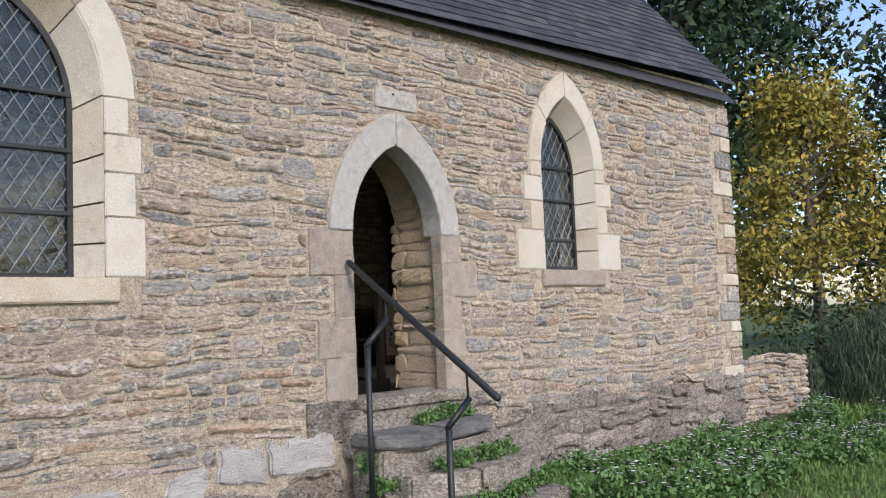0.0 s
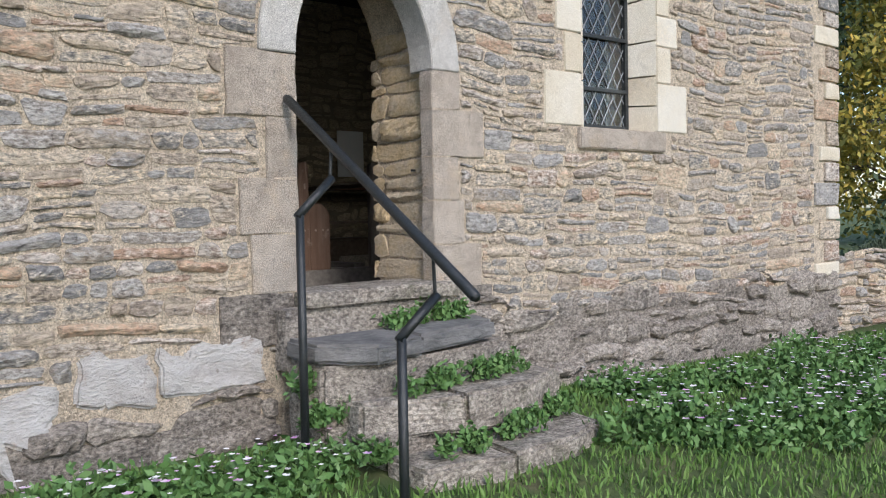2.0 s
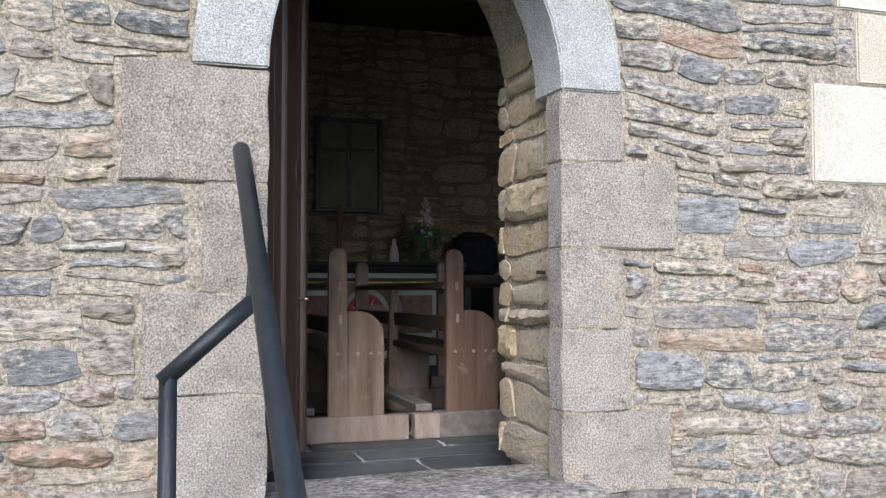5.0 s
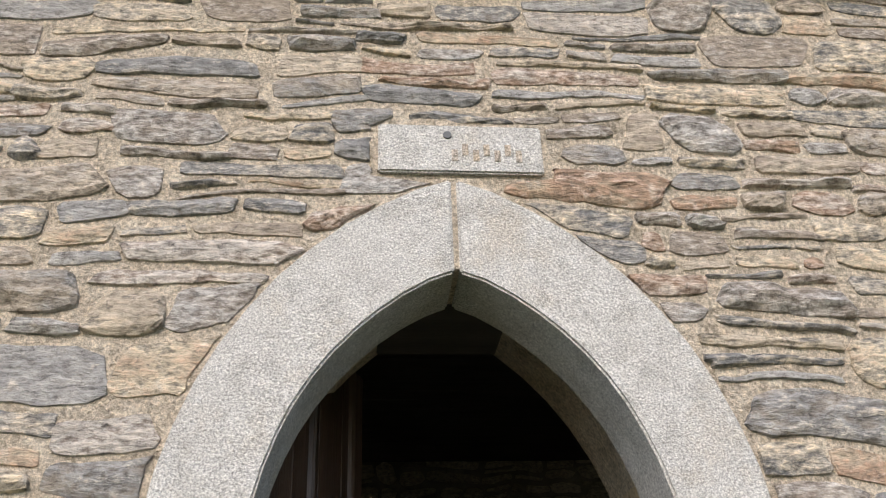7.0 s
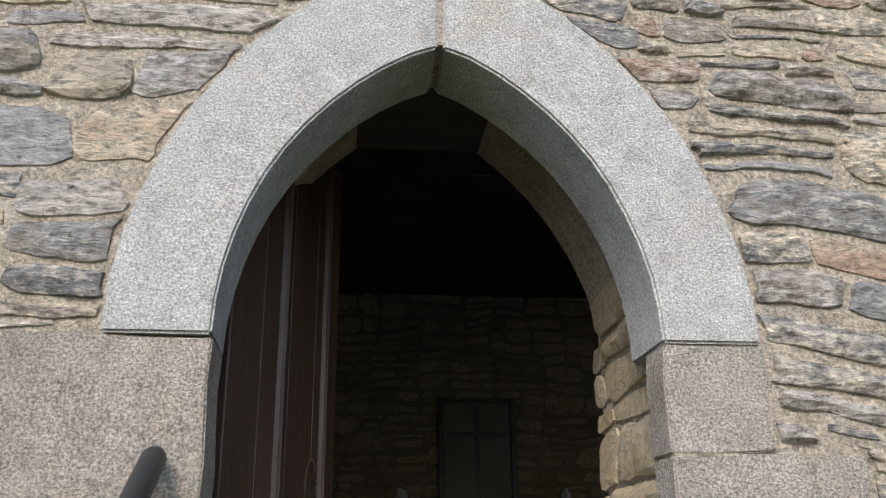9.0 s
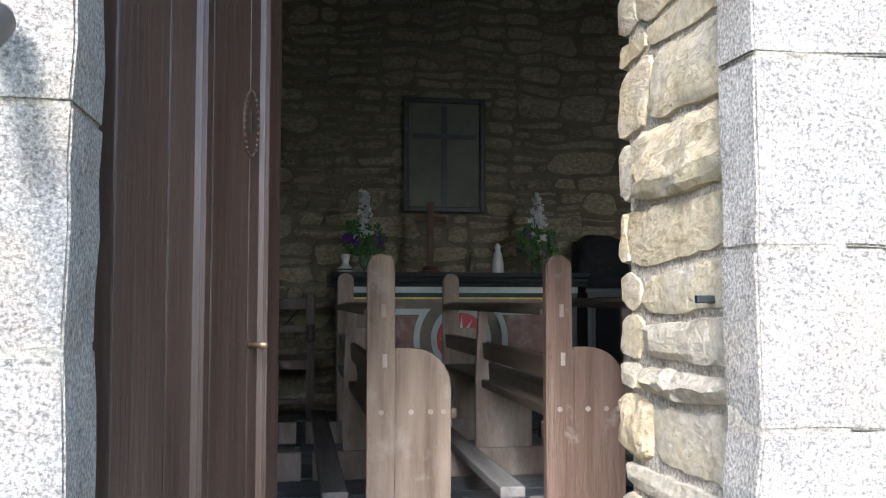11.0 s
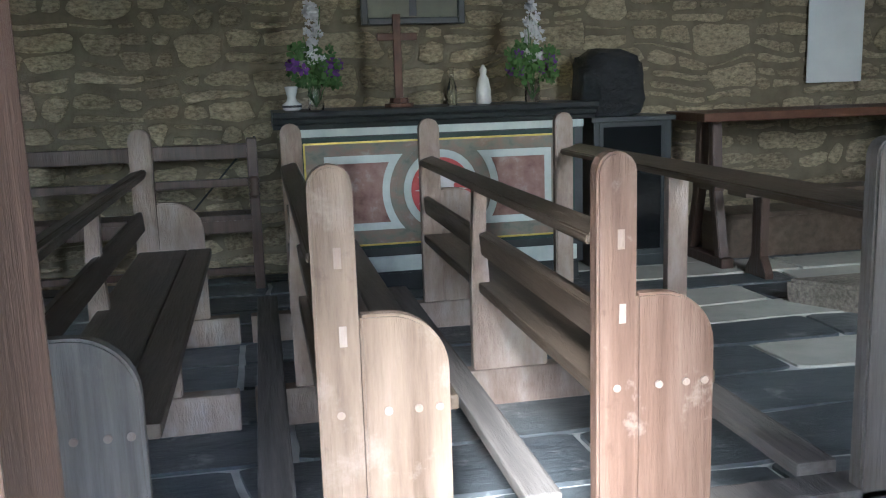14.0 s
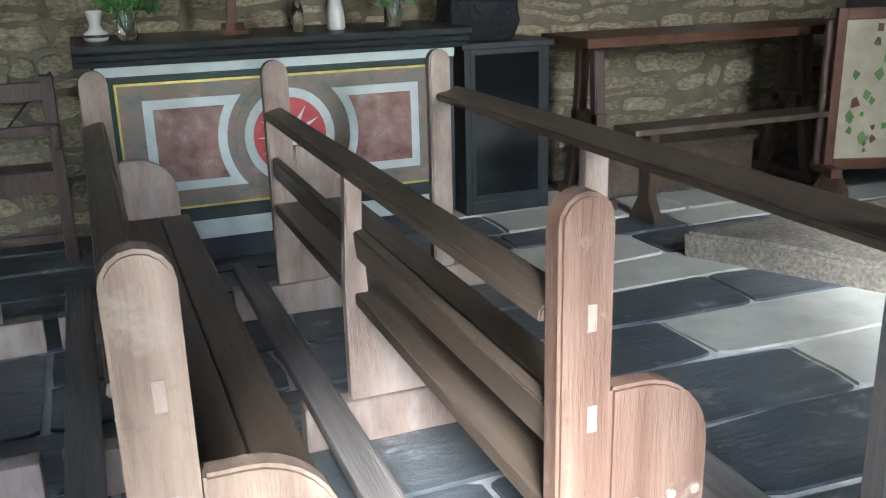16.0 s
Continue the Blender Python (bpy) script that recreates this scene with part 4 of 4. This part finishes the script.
def bouquet(x, y, z0, height, label, seed):
    """Cut flowers in a clear glass jar."""
    v = thing("flower_vase", label, "vase of flowers", (x, y, z0))
    part("jar", lathe([(0.04, 0), (0.045, 0.02), (0.042, 0.09), (0.036, 0.12), (0.04, 0.135)], seg=18), JAR, v, "clear glass jar", True)
    rr = random.Random(seed)
    st, lf, wp, vp = bmesh.new(), bmesh.new(), bmesh.new(), bmesh.new()
    for i in range(12):
        tx, ty = rr.uniform(-0.1, 0.1), rr.uniform(-0.06, 0.06)
        tz = height * rr.uniform(0.45, 1.0) if abs(tx) < 0.05 else height * rr.uniform(0.3, 0.55)
        tube([(0, 0, 0.02), (tx * 0.5, ty * 0.5, tz * 0.6), (tx, ty, tz)], 0.003, 5, st)
    def blob(bm, x, y, z, s):
        for q in range(6):
            a = q * math.pi / 3 + rr.uniform(0, 1)
            c = Vector((x, y, z))
            d = Vector((math.cos(a), rr.uniform(-0.6, 0.3), math.sin(a))) * s
            e = d.orthogonal().normalized() * s * 0.5
            f = bm.faces.new([bm.verts.new(c + k) for k in (Vector(), d * 0.6 + e, d, d * 0.6 - e)])
    for i in range(46):
        z = height * rr.uniform(0.42, 1.0)
        w = 0.075 * (1.15 - z / height)+0.01
        blob(wp, rr.uniform(-w, w), rr.uniform(-0.05, 0.03), z, rr.uniform(0.018, 0.03))
    for i in range(12):
        blob(vp, rr.choice((-1, 1)) * rr.uniform(0.04, 0.13), rr.uniform(-0.06, 0.02), height * rr.uniform(0.3, 0.5), rr.uniform(0.025, 0.045))
    for i in range(60):
        blob(lf, rr.uniform(-0.13, 0.13), rr.uniform(-0.06, 0.05), height * rr.uniform(0.22, 0.6), rr.uniform(0.02, 0.045))
    part("stems", st, HERB, v)
    part("leaves", lf, HERB, v)
    part("white_blossom", wp, PETAL, v)
    part("violet_blossom", vp, VIOLET, v)


bouquet(0.28, 5.02, TOP, 0.56, "white and violet flowers in a clear glass jar", 1)
bouquet(1.50, 5.02, TOP, 0.56, "white and mauve flowers in a small glass jar", 2)
urn = thing("small_urn", "small white porcelain urn on the altar top", "urn", (0.15, 5.0, TOP))
part("body", lathe([(0.035, 0), (0.05, 0.01), (0.052, 0.035), (0.03, 0.05), (0.022, 0.07), (0.03, 0.10), (0.036, 0.125), (0.032, 0.13)]), PORCELAIN, urn, smooth=True)
part("band", lathe([(0.0525, 0.018), (0.053, 0.03)]), BLACKWOOD, urn)
cr = thing("standing_crucifix", "dark wooden cross on a stepped base", "cross", (0.74, 5.05, TOP))
part("upright", box(-0.022, 0.022, -0.014, 0.014, 0.04, 0.5, 0.003), FRAMERED, cr)
part("crossbar", box(-0.11, 0.11, -0.013, 0.013, 0.36, 0.40, 0.003), FRAMERED, cr)
part("base", lathe([(0.08, 0), (0.08, 0.02), (0.055, 0.022), (0.05, 0.05)], seg=8), FRAMERED, cr)
bt = thing("glass_bottle", "slender clear glass bottle on the altar", "bottle", (1.03, 5.0, TOP))
part("body", lathe([(0.024, 0), (0.027, 0.01), (0.026, 0.1), (0.012, 0.14), (0.011, 0.2), (0.014, 0.205)]), JAR, bt, smooth=True)
tagged(link("statuette", lathe([(0.035, 0), (0.045, 0.01), (0.042, 0.08), (0.03, 0.14), (0.018, 0.16), (0.022, 0.19), (0.006, 0.215)], (1.21, 5.0, TOP), 14), PORCELAIN, smooth=True), "small pale robed statuette on the altar", "statuette")

# ---- far wall things ----
pic = thing("framed_picture", "dark framed picture of a plain cross", "picture", (0.905, NY - 0.02, 1.46))
for a, b2, c, e in ((-0.31, -0.27, 0, 0.86), (0.27, 0.31, 0, 0.86), (-0.27, 0.27, 0, 0.04), (-0.27, 0.27, 0.82, 0.86)):
    part("frame", box(a, b2, -0.045, -0.005, c, e, 0.006), BLACKWOOD, pic)
part("picture", box(-0.27, 0.27, -0.02, -0.008, 0.04, 0.82, 0), OLDPICTURE, pic)
part("cross_upright", box(-0.022, 0.022, -0.024, -0.019, 0.05, 0.80, 0.001), BLACKWOOD, pic)
part("crossbar", box(-0.24, 0.24, -0.0255, -0.02, 0.55, 0.59, 0.001), BLACKWOOD, pic)
sheet = tagged(link("wall_notice", box(3.50, 3.90, NY - 0.045, NY - 0.036, 1.04, 1.62, 0.001), PAPER), "plain white notice fixed to the stone wall", "notice")

bench = thing("ladder_bench", "dark open-backed wooden bench by the far wall", "bench", (-0.7, 5.15, 0))
for x in (-0.62, 0.62):
    part("post", box(x - 0.028, x + 0.028, -0.03, 0.03, 0, 0.85, 0.006), DOORWOOD, bench)
    part("finial", lathe([(0.02, 0), (0.034, 0.02), (0.02, 0.04), (0.034, 0.06), (0.02, 0.08), (0.034, 0.10), (0.02, 0.12)], (x, -0.03, 0.52), 14), DOORWOOD, bench, smooth=True)
for z0, z1 in ((0.74, 0.82), (0.585, 0.63), (0.09, 0.13)):
    part("rail", box(-0.6, 0.6, -0.018, 0.018, z0, z1, 0.004), DOORWOOD, bench)
part("seat", box(-0.6, 0.6, -0.05, 0.18, 0.40, 0.43, 0.005), DOORWOOD, bench)
part("seat_rail", box(-0.6, 0.6, -0.035, 0.0, 0.33, 0.40, 0.004), DOORWOOD, bench)
part("brace", tube([(0.64, 0.12, 0.85), (0.2, 0.14, 0.36)], 0.006, 6), BLACKWOOD, bench)

cab = thing("glazed_cabinet", "small black cabinet with a glass door", "cabinet", (2.10, 5.0, 0))
for a, b2, c, e, f, g in ((-0.24, -0.205, 0, 0.4, 0, 0.86), (0.205, 0.24, 0, 0.4, 0, 0.86), (-0.205, 0.205, 0.37, 0.4, 0, 0.86), (-0.205, 0.205, 0, 0.37, 0.0, 0.07), (-0.26, 0.26, -0.02, 0.42, 0.86, 0.89)):
    part("case", box(a, b2, c, e, f, g, 0.004), BLACKWOOD, cab)
part("shelf", box(-0.205, 0.205, 0.03, 0.37, 0.42, 0.435, 0.002), BLACKWOOD, cab)
dr = part("door", box(-0.205, -0.18, 0.0, 0.02, 0.07, 0.86, 0.002), BLACKWOOD, cab)
for a, b2, c, e in ((0.18, 0.205, 0.07, 0.86), (-0.18, 0.18, 0.07, 0.1), (-0.18, 0.18, 0.83, 0.86)):
    part("stile", box(a, b2, 0.0, 0.02, c, e, 0.002), BLACKWOOD, dr)
part("pane", box(-0.18, 0.18, 0.008, 0.012, 0.1, 0.83, 0), BLACKGLOSS, dr, "dark glossy pane")
b = bmesh.new()
bmesh.ops.create_icosphere(b, subdivisions=4, radius=1)
for v in b.verts:
    s = 1 + 0.14 * noise.noise(v.co * 2.5) + 0.09 * abs(noise.noise(v.co * 7))
    v.co = Vector([math.copysign(abs(q) ** 0.55, q) for q in v.co])
    v.co = Vector((2.02 + v.co.x * 0.19 * s, 5.2 + v.co.y * 0.14 * s, max(0.892, 1.06 + v.co.z * 0.21 * s)))
tagged(link("covered_object", b, PLASTIC), "bundle wrapped in crumpled black plastic", "bundle")

tab = thing("trestle_table", "dark wooden table on arched trestle legs", "table", (3.3, 5.0, 0))
part("tabletop", box(-0.88, 1.0, -0.25, 0.25, 0.85, 0.90, 0.006), FRAMERED, tab)
for x in (-0.72, 0.65):
    for s in (-1, 1):
        part("leg", prism([(s * 0.04, 0.85), (s * 0.10, 0.85), (s * 0.13, 0.45), (s * 0.22, 0.06), (s * 0.15, 0.06), (s * 0.07, 0.42)], "x", x - 0.03, x + 0.03, 0.006), DOORWOOD, tab)
    part("foot", box(x - 0.04, x + 0.04, -0.26, 0.26, 0, 0.06, 0.008), DOORWOOD, tab)
    part("cross_piece", box(x - 0.03, x + 0.03, -0.14, 0.14, 0.44, 0.50, 0.006), DOORWOOD, tab)
low = thing("kneeling_bench", "low dark bench with shaped board legs", "bench", (3.25, 4.52, 0))
part("top", box(-0.75, 0.75, -0.10, 0.10, 0.455, 0.485, 0.005), WOODDARK, low)
for x in (-0.6, 0.6):
    part("leg", prism([(-0.05, 0.455), (0.05, 0.455), (0.05, 0.12), (0.11, 0.03), (0.11, 0), (-0.11, 0), (-0.11, 0.03), (-0.05, 0.12)], "x", x - 0.025, x + 0.025, 0.005), DOORWOOD, low)
chest = thing("low_chest", "low wooden box under the table", "box", (3.2, 5.15, 0))
part("body", box(-0.5, 0.5, -0.15, 0.15, 0.0, 0.25, 0.006), WOODDARK, chest)
part("lid", box(-0.52, 0.52, -0.17, 0.17, 0.25, 0.28, 0.005), WOODDARK, chest)
b = slab([(2.45, 3.95), (3.28, 2.55), (4.3, 2.6), (4.3, 4.0)], 0.12, 0.14, STEP, 0.010)
tagged(link("altar_step", b, ROUGHSLAB), "rough low stone platform on the floor", "stone step", kind="structure")
scr = thing("embroidered_screen", "embroidered flower panel in a reddish wooden frame", "screen", (4.02, 4.32, 0.15))
scr.rotation_euler = (0, 0, radians(-20))
for a, b2, c, e in ((-0.35, -0.30, 0.02, 0.86), (0.30, 0.35, 0.02, 0.86), (-0.30, 0.30, 0.02, 0.08), (-0.30, 0.30, 0.80, 0.86)):
    part("frame", box(a, b2, -0.02, 0.02, c, e, 0.006), FRAMERED, scr)
part("cloth", box(-0.30, 0.30, -0.008, 0.005, 0.08, 0.80, 0), CANVAS, scr)
for s in (-1, 1):
    part("foot", box(s * 0.33 - 0.03, s * 0.33 + 0.03, -0.14, 0.14, 0.0, 0.05, 0.006), FRAMERED, scr)
    part("twisted_column", lathe([(0.016 + 0.006 * (i % 2), i * 0.03) for i in range(26)], (s * 0.385, 0, 0.05), 10), DOORWOOD, scr, smooth=True)
rr = random.Random(4)
for i in range(46):
    x, z = rr.uniform(-0.25, 0.25), rr.uniform(0.12, 0.76)
    a, s = rr.uniform(0, 6.3), rr.uniform(0.015, 0.04)
    q = [(x + s * math.cos(a + t) * (1 if t % 2 < 1 else 0.5), z + s * math.sin(a + t)) for t in (0, 1.57, 3.14, 4.71)]
    part("embroidered_leaf", prism(q, "y", -0.0105, -0.008), (HERB, FRAMERED, HERB)[i % 3], scr)

# ---- outdoors ----
def leaves(name, centres, count, size, spread, mat, parent, seed, flat=1.0):
    rng = np.random.default_rng(seed)
    c = np.array(centres)[rng.integers(len(centres), size=count)] + rng.normal(0, 1, (count, 3)) * spread
    d = rng.normal(0, 1, (count, 3)); d /= np.linalg.norm(d, axis=1)[:, None]
    e = np.cross(d, rng.normal(0, 1, (count, 3))); e /= np.linalg.norm(e, axis=1)[:, None]
    s = rng.uniform(0.6, 1.3, (count, 1)) * size
    v = np.stack([c - d * s, c + e * s * 0.5, c + d * s, c - e * s * 0.5], 1).reshape(-1, 3)
    f = np.arange(count * 4).reshape(-1, 4)
    return raw(name, v.tolist(), f.tolist(), mat, parent)


def tree(x, y, z, h, spread, mat, label, seed, n, size, bare=0.25):
    t = thing("tree", label, "tree", (0, 0, 0))
    rr = random.Random(seed)
    b = bmesh.new()
    tube([(x, y, z - 0.2), (x + 0.1, y, z + h * 0.3), (x - 0.05, y + 0.1, z + h * 0.65), (x, y, z + h * 0.95)], [h * 0.022, h * 0.017, h * 0.01, 0.02], 10, b)
    ends = []
    for i in range(34):
        z0 = z + h * rr.uniform(bare, 0.9)
        a, ln = rr.uniform(0, 6.28), spread * rr.uniform(0.45, 1.0) * (1.15 - 0.7 * (z0 - z) / h)
        e = Vector((x + ln * math.cos(a), y + ln * math.sin(a), z0 + ln * rr.uniform(-0.15, 0.5)))
        m = Vector((x, y, z0)).lerp(e, 0.5) + Vector((0, 0, 0.15 * ln))
        tube([(x, y, z0), m, e], [h * 0.007, h * 0.004, 0.01], 6, b)
        ends += [tuple(m.lerp(e, q)) for q in (0.2, 0.6, 1.0)]
        for k in range(2):
            a2 = a + rr.uniform(-0.9, 0.9)
            e2 = m + Vector((math.cos(a2), math.sin(a2), rr.uniform(-0.4, 0.5))) * ln * 0.45
            tube([m, e2], [0.02, 0.006], 5, b)
            ends.append(tuple(e2))
    part("trunk", b, BARK, t)
    c = leaves("crown", ends, n, size, spread * 0.13, mat, t, seed)
    return t


tree(15.5, 3.2, -1.1, 7.2, 2.3, LEAFGOLD, "small tree with yellowing autumn leaves", 3, 16000, 0.075, 0.12)
tree(24, 11, -1.2, 19, 6.5, LEAFDARK, "tall dark broadleaf tree behind the chapel", 5, 26000, 0.16, 0.2)
tree(32, 4, -1.2, 18, 7.0, LEAFDARK, "tall dark broadleaf tree behind the chapel", 6, 26000, 0.17, 0.15)
tree(27, -3, -1.2, 12, 5.0, LEAFDARK, "broad dark tree beyond the grass", 9, 18000, 0.15, 0.08)
hed = []
rng = np.random.default_rng(2)
for i in range(260):
    hed.append((rng.uniform(12, 22), rng.uniform(-4.5, 3), -1.0 + rng.uniform(0, 1.0) ** 1.3 * 1.7))
tagged(leaves("tall_shrubs", hed, 26000, 0.07, 0.28, LEAFDARK, None, 12), "dense dark shrubs and tall weeds", "shrubs", kind="stuff")
for bx, by, br, bh, sd in ((9.6, -0.3, 1.1, 1.5, 31), (11.2, -1.6, 1.2, 1.4, 32), (8.6, 0.9, 0.6, 0.9, 33)):
    bush = thing("rosemary_bush", "dense grey-green bush of upright shoots", "bush", (bx, by, ground_z(bx, by)))
    rg = np.random.default_rng(sd)
    v, f = [], []
    for i in range(9000):
        q, a = math.sqrt(rg.uniform(0, 1)), rg.uniform(0, 6.28)
        x, y = br * q * math.cos(a), br * q * math.sin(a)
        z = bh * math.sqrt(max(0.05, 1 - q * q)) * rg.uniform(0.35, 1.0)
        h, w, c = rg.uniform(0.06, 0.16), 0.006, rg.uniform(0, 3.14)
        dx, dy, lx, ly = math.cos(c) * w, math.sin(c) * w, rg.normal(0, 0.03), rg.normal(0, 0.03)
        k = len(v)
        v += [(x - dx, y - dy, z - h), (x + dx, y + dy, z - h), (x + lx + dx, y + ly + dy, z), (x + lx - dx, y + ly - dy, z)]
        f.append((k, k + 1, k + 2, k + 3))
    tagged(raw("foliage", v, f, ROSEMARY, bush), kind="stuff")
    part("stem", tube([(0, 0, -0.1), (0.03, 0, bh * 0.4), (0, 0.02, bh * 0.7)], [0.06, 0.04, 0.01], 8), BARK, bush)
low_wall = tagged(link("garden_wall", box(5.5, 7.6, 0.15, 0.55, -1.2, -0.02, 0.02, wob=0.02, cuts=3), MORTAR), "low ruined dry stone garden wall", "wall", kind="structure")


def turf(name, count, region, hgt, mat, label, seed, wide=0.006):
    rng = np.random.default_rng(seed)
    v, f = [], []
    for i in range(count):
        x, y = region(rng)
        if -0.55 < x < 0.95 and y > -1.0:
            continue
        z = ground_z(x, y) - 0.01
        a, h, ln = rng.uniform(0, 6.28), hgt * rng.uniform(0.5, 1.3), hgt * rng.uniform(0.1, 0.7)
        b2 = rng.uniform(0, 6.28)
        dx, dy = math.cos(b2) * wide, math.sin(b2) * wide
        k = len(v)
        v += [(x - dx, y - dy, z), (x + dx, y + dy, z), (x + dx * 0.8 + math.cos(a) * ln * 0.4, y + dy * 0.8 + math.sin(a) * ln * 0.4, z + h * 0.65), (x + math.cos(a) * ln, y + math.sin(a) * ln, z + h)]
        f += [(k, k + 1, k + 2), (k, k + 2, k + 3)]
    return tagged(raw(name, v, f, mat), label, "grass", kind="stuff")


turf("grass", 60000, lambda r: (r.uniform(-3.5, 9), -0.12 - 5.0 * r.uniform(0, 1) ** 1.4), 0.06, GRASS, "short green grass of the chapel yard", 1)
turf("far_grass", 14000, lambda r: (r.uniform(7, 18), r.uniform(-6, 3)), 0.12, GRASS, "longer grass beside the garden wall", 5, 0.012)


def herb_patch(x, y, r, h, n, seed, flowers, label):
    p = thing("flowering_plant", label, "plant", (x, y, ground_z(x, y)), "herbs along the wall")
    rg = np.random.default_rng(seed)
    cs = [(r * math.sqrt(q) * math.cos(a), r * 0.6 * math.sqrt(q) * math.sin(a), h * (0.15 + 0.75 * z) * (1.1 - q * 0.6)) for q, a, z in zip(rg.uniform(0, 1, 50), rg.uniform(0, 6.3, 50), rg.uniform(0, 1, 50))]
    leaves("foliage", cs, n, 0.028, 0.035, HERB, p, seed)
    fl, mv = bmesh.new(), bmesh.new()
    for i in range(flowers):
        c = Vector(cs[rg.integers(50)]) + Vector((rg.normal(0, 0.05), rg.normal(0, 0.04), 0.0))
        c.z = h * rg.uniform(0.75, 1.15)
        t = fl if i % 2 else mv
        s = rg.uniform(0.010, 0.017) * (1.0 if i % 3 else 1.5)
        for q in range(5):
            a = q * 1.257
            d = Vector((math.cos(a), math.sin(a), 0.25)) * s
            e = Vector((-math.sin(a), math.cos(a), 0)) * s * 0.5
            t.faces.new([t.verts.new(c + kk) for kk in (Vector(), d * 0.6 + e, d, d * 0.6 - e)])
    tagged(part("white_flowers", fl, PETAL, p), kind="stuff")
    tagged(part("mauve_flowers", mv, MAUVE, p), kind="stuff")


rr = random.Random(11)
for i in range(44):
    x = 1.15 + 0.15 * i + rr.uniform(-0.15, 0.15)
    herb_patch(x, -0.3 - rr.uniform(0, 1.35), rr.uniform(0.26, 0.45), rr.uniform(0.14, 0.30), 800, 50 + i, 20, "low green plant with small white and mauve flowers")
for i in range(14):
    herb_patch(-0.7 - 0.2 * i, -0.2 - rr.uniform(0, 0.55), 0.28, 0.16, 480, 190 + i, 16, "low green herb with small daisies")
for x, y, z, r in ((-0.60, -0.42, -0.45, 0.12), (-0.62, -0.30, -0.30, 0.10), (-0.12, -0.60, -0.33, 0.2), (0.25, -0.56, -0.33, 0.24), (0.5, -0.5, -0.33, 0.16), (0.1, -0.2, -0.05, 0.12), (0.45, -0.15, -0.05, 0.12), (0.3, -0.85, -0.56, 0.16), (0.75, -0.70, -0.56, 0.10), (-0.2, -0.95, -0.56, 0.14), (-0.55, -0.7, -0.6, 0.15)):
    p = thing("step_weed", "small green weed rooted in the step joints", "plant", (x, y, z), "weeds on the steps")
    rg = np.random.default_rng(int(abs(x * 1000)) + 3)
    leaves("foliage", [(rg.uniform(-r, r), rg.uniform(-0.04, 0.04), rg.uniform(0.0, 0.07)) for q in range(20)], 420, 0.022, 0.02, HERB, p, 7)

# ---- stones, slabs: the many pieces ----
rubble(wall, WX0, WX1 - 0.05, -0.2, 3.3, lambda u, v, o: (u, -o, v), STONE, lambda u, v: wall_skip(u, v) or u > WX1 - 0.43 and v < 3, lambda u, v: -1.7 < u < 1.6 and 0.6 < v < 3.0 and (u * 7.3 + v * 3.1) % 1 < 0.7, 21)
for yy0, seed in ((0.18, 5),):
    rubble(wall, 0.108, IY + 0.04, 0.12, 2.02, lambda u, v, o: (0.498 - o, u, v), REVEAL, lambda u, v: False, lambda u, v: True, seed, (0.07, 0.16), (0.26, 0.54), 0.006, 0.012, 0.0, 120)
    rubble(wall, yy0, IY + 0.02, 0.12, 2.02, lambda u, v, o: (-0.535 + o, u, v), REVEAL, lambda u, v: False, lambda u, v: True, seed + 1, (0.09, 0.17), (0.18, 0.34), 0.012, 0.02, 0.02, 120)
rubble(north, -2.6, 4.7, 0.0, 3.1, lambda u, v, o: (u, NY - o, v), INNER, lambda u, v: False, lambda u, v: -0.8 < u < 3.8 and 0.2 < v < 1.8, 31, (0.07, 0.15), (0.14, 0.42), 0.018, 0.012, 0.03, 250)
for px0, px1, top in ((WX0, -0.62, -0.34), (0.70, WX1 + 0.02, -0.02)):
    foot = part("plinth_core", box(px0, px1, -0.002, 0.02, -1.2, top - 0.12, 0.01), PLINTH, wall)
    rubble(wall, px0, px1, -1.1, top + 0.04, lambda u, v, o: (u, -0.004 - o, v), PLINTH, lambda u, v: v > top + 0.20 * noise.noise((u * 1.9, 2, 0)), lambda u, v: False, 61 + int(px0), (0.07, 0.22), (0.14, 0.55), 0.008, 0.03, 0.08)
rubble(east, 0.0, NY, -1.0, 3.3, lambda u, v, o: (WX1 + o - 0.004, u, v), STONE, lambda u, v: u < 0.4, lambda u, v: False, 41)
rubble(low_wall, 5.5, 7.6, -1.1, -0.05, lambda u, v, o: (u, 0.14 - o, v), STONE, lambda u, v: False, lambda u, v: False, 43, d=0.03)

rng = np.random.default_rng(77)
y, made = 0.62, 0
while y < NY - 0.05:
    hgt = rng.uniform(0.27, 0.42)
    x = -2.2 - rng.uniform(0, 0.4)
    while x < 4.75:
        w = rng.uniform(0.5, 1.2)
        pts = [(x + 0.018, y + 0.018), (x + w - 0.012, y + 0.012), (x + w - 0.012, y + hgt - 0.012), (x + 0.012, y + hgt - 0.012)]
        out = []
        for (ax, ay), (bx, by) in zip(pts, pts[1:] + pts[:1]):
            for t in (0.04, 0.35, 0.65, 0.96):
                qx, qy = ax + (bx - ax) * t, ay + (by - ay) * t
                nv = noise.noise_vector((qx * 4, qy * 4, 3.0)) * 0.035
                out.append((qx + nv.x, qy + nv.y))
        b = prism(out, "z", -0.03, rng.uniform(-0.002, 0.003))
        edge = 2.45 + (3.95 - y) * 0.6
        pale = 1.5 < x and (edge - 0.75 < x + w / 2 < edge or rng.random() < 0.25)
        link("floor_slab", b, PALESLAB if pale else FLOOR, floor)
        x += w
    y += hgt
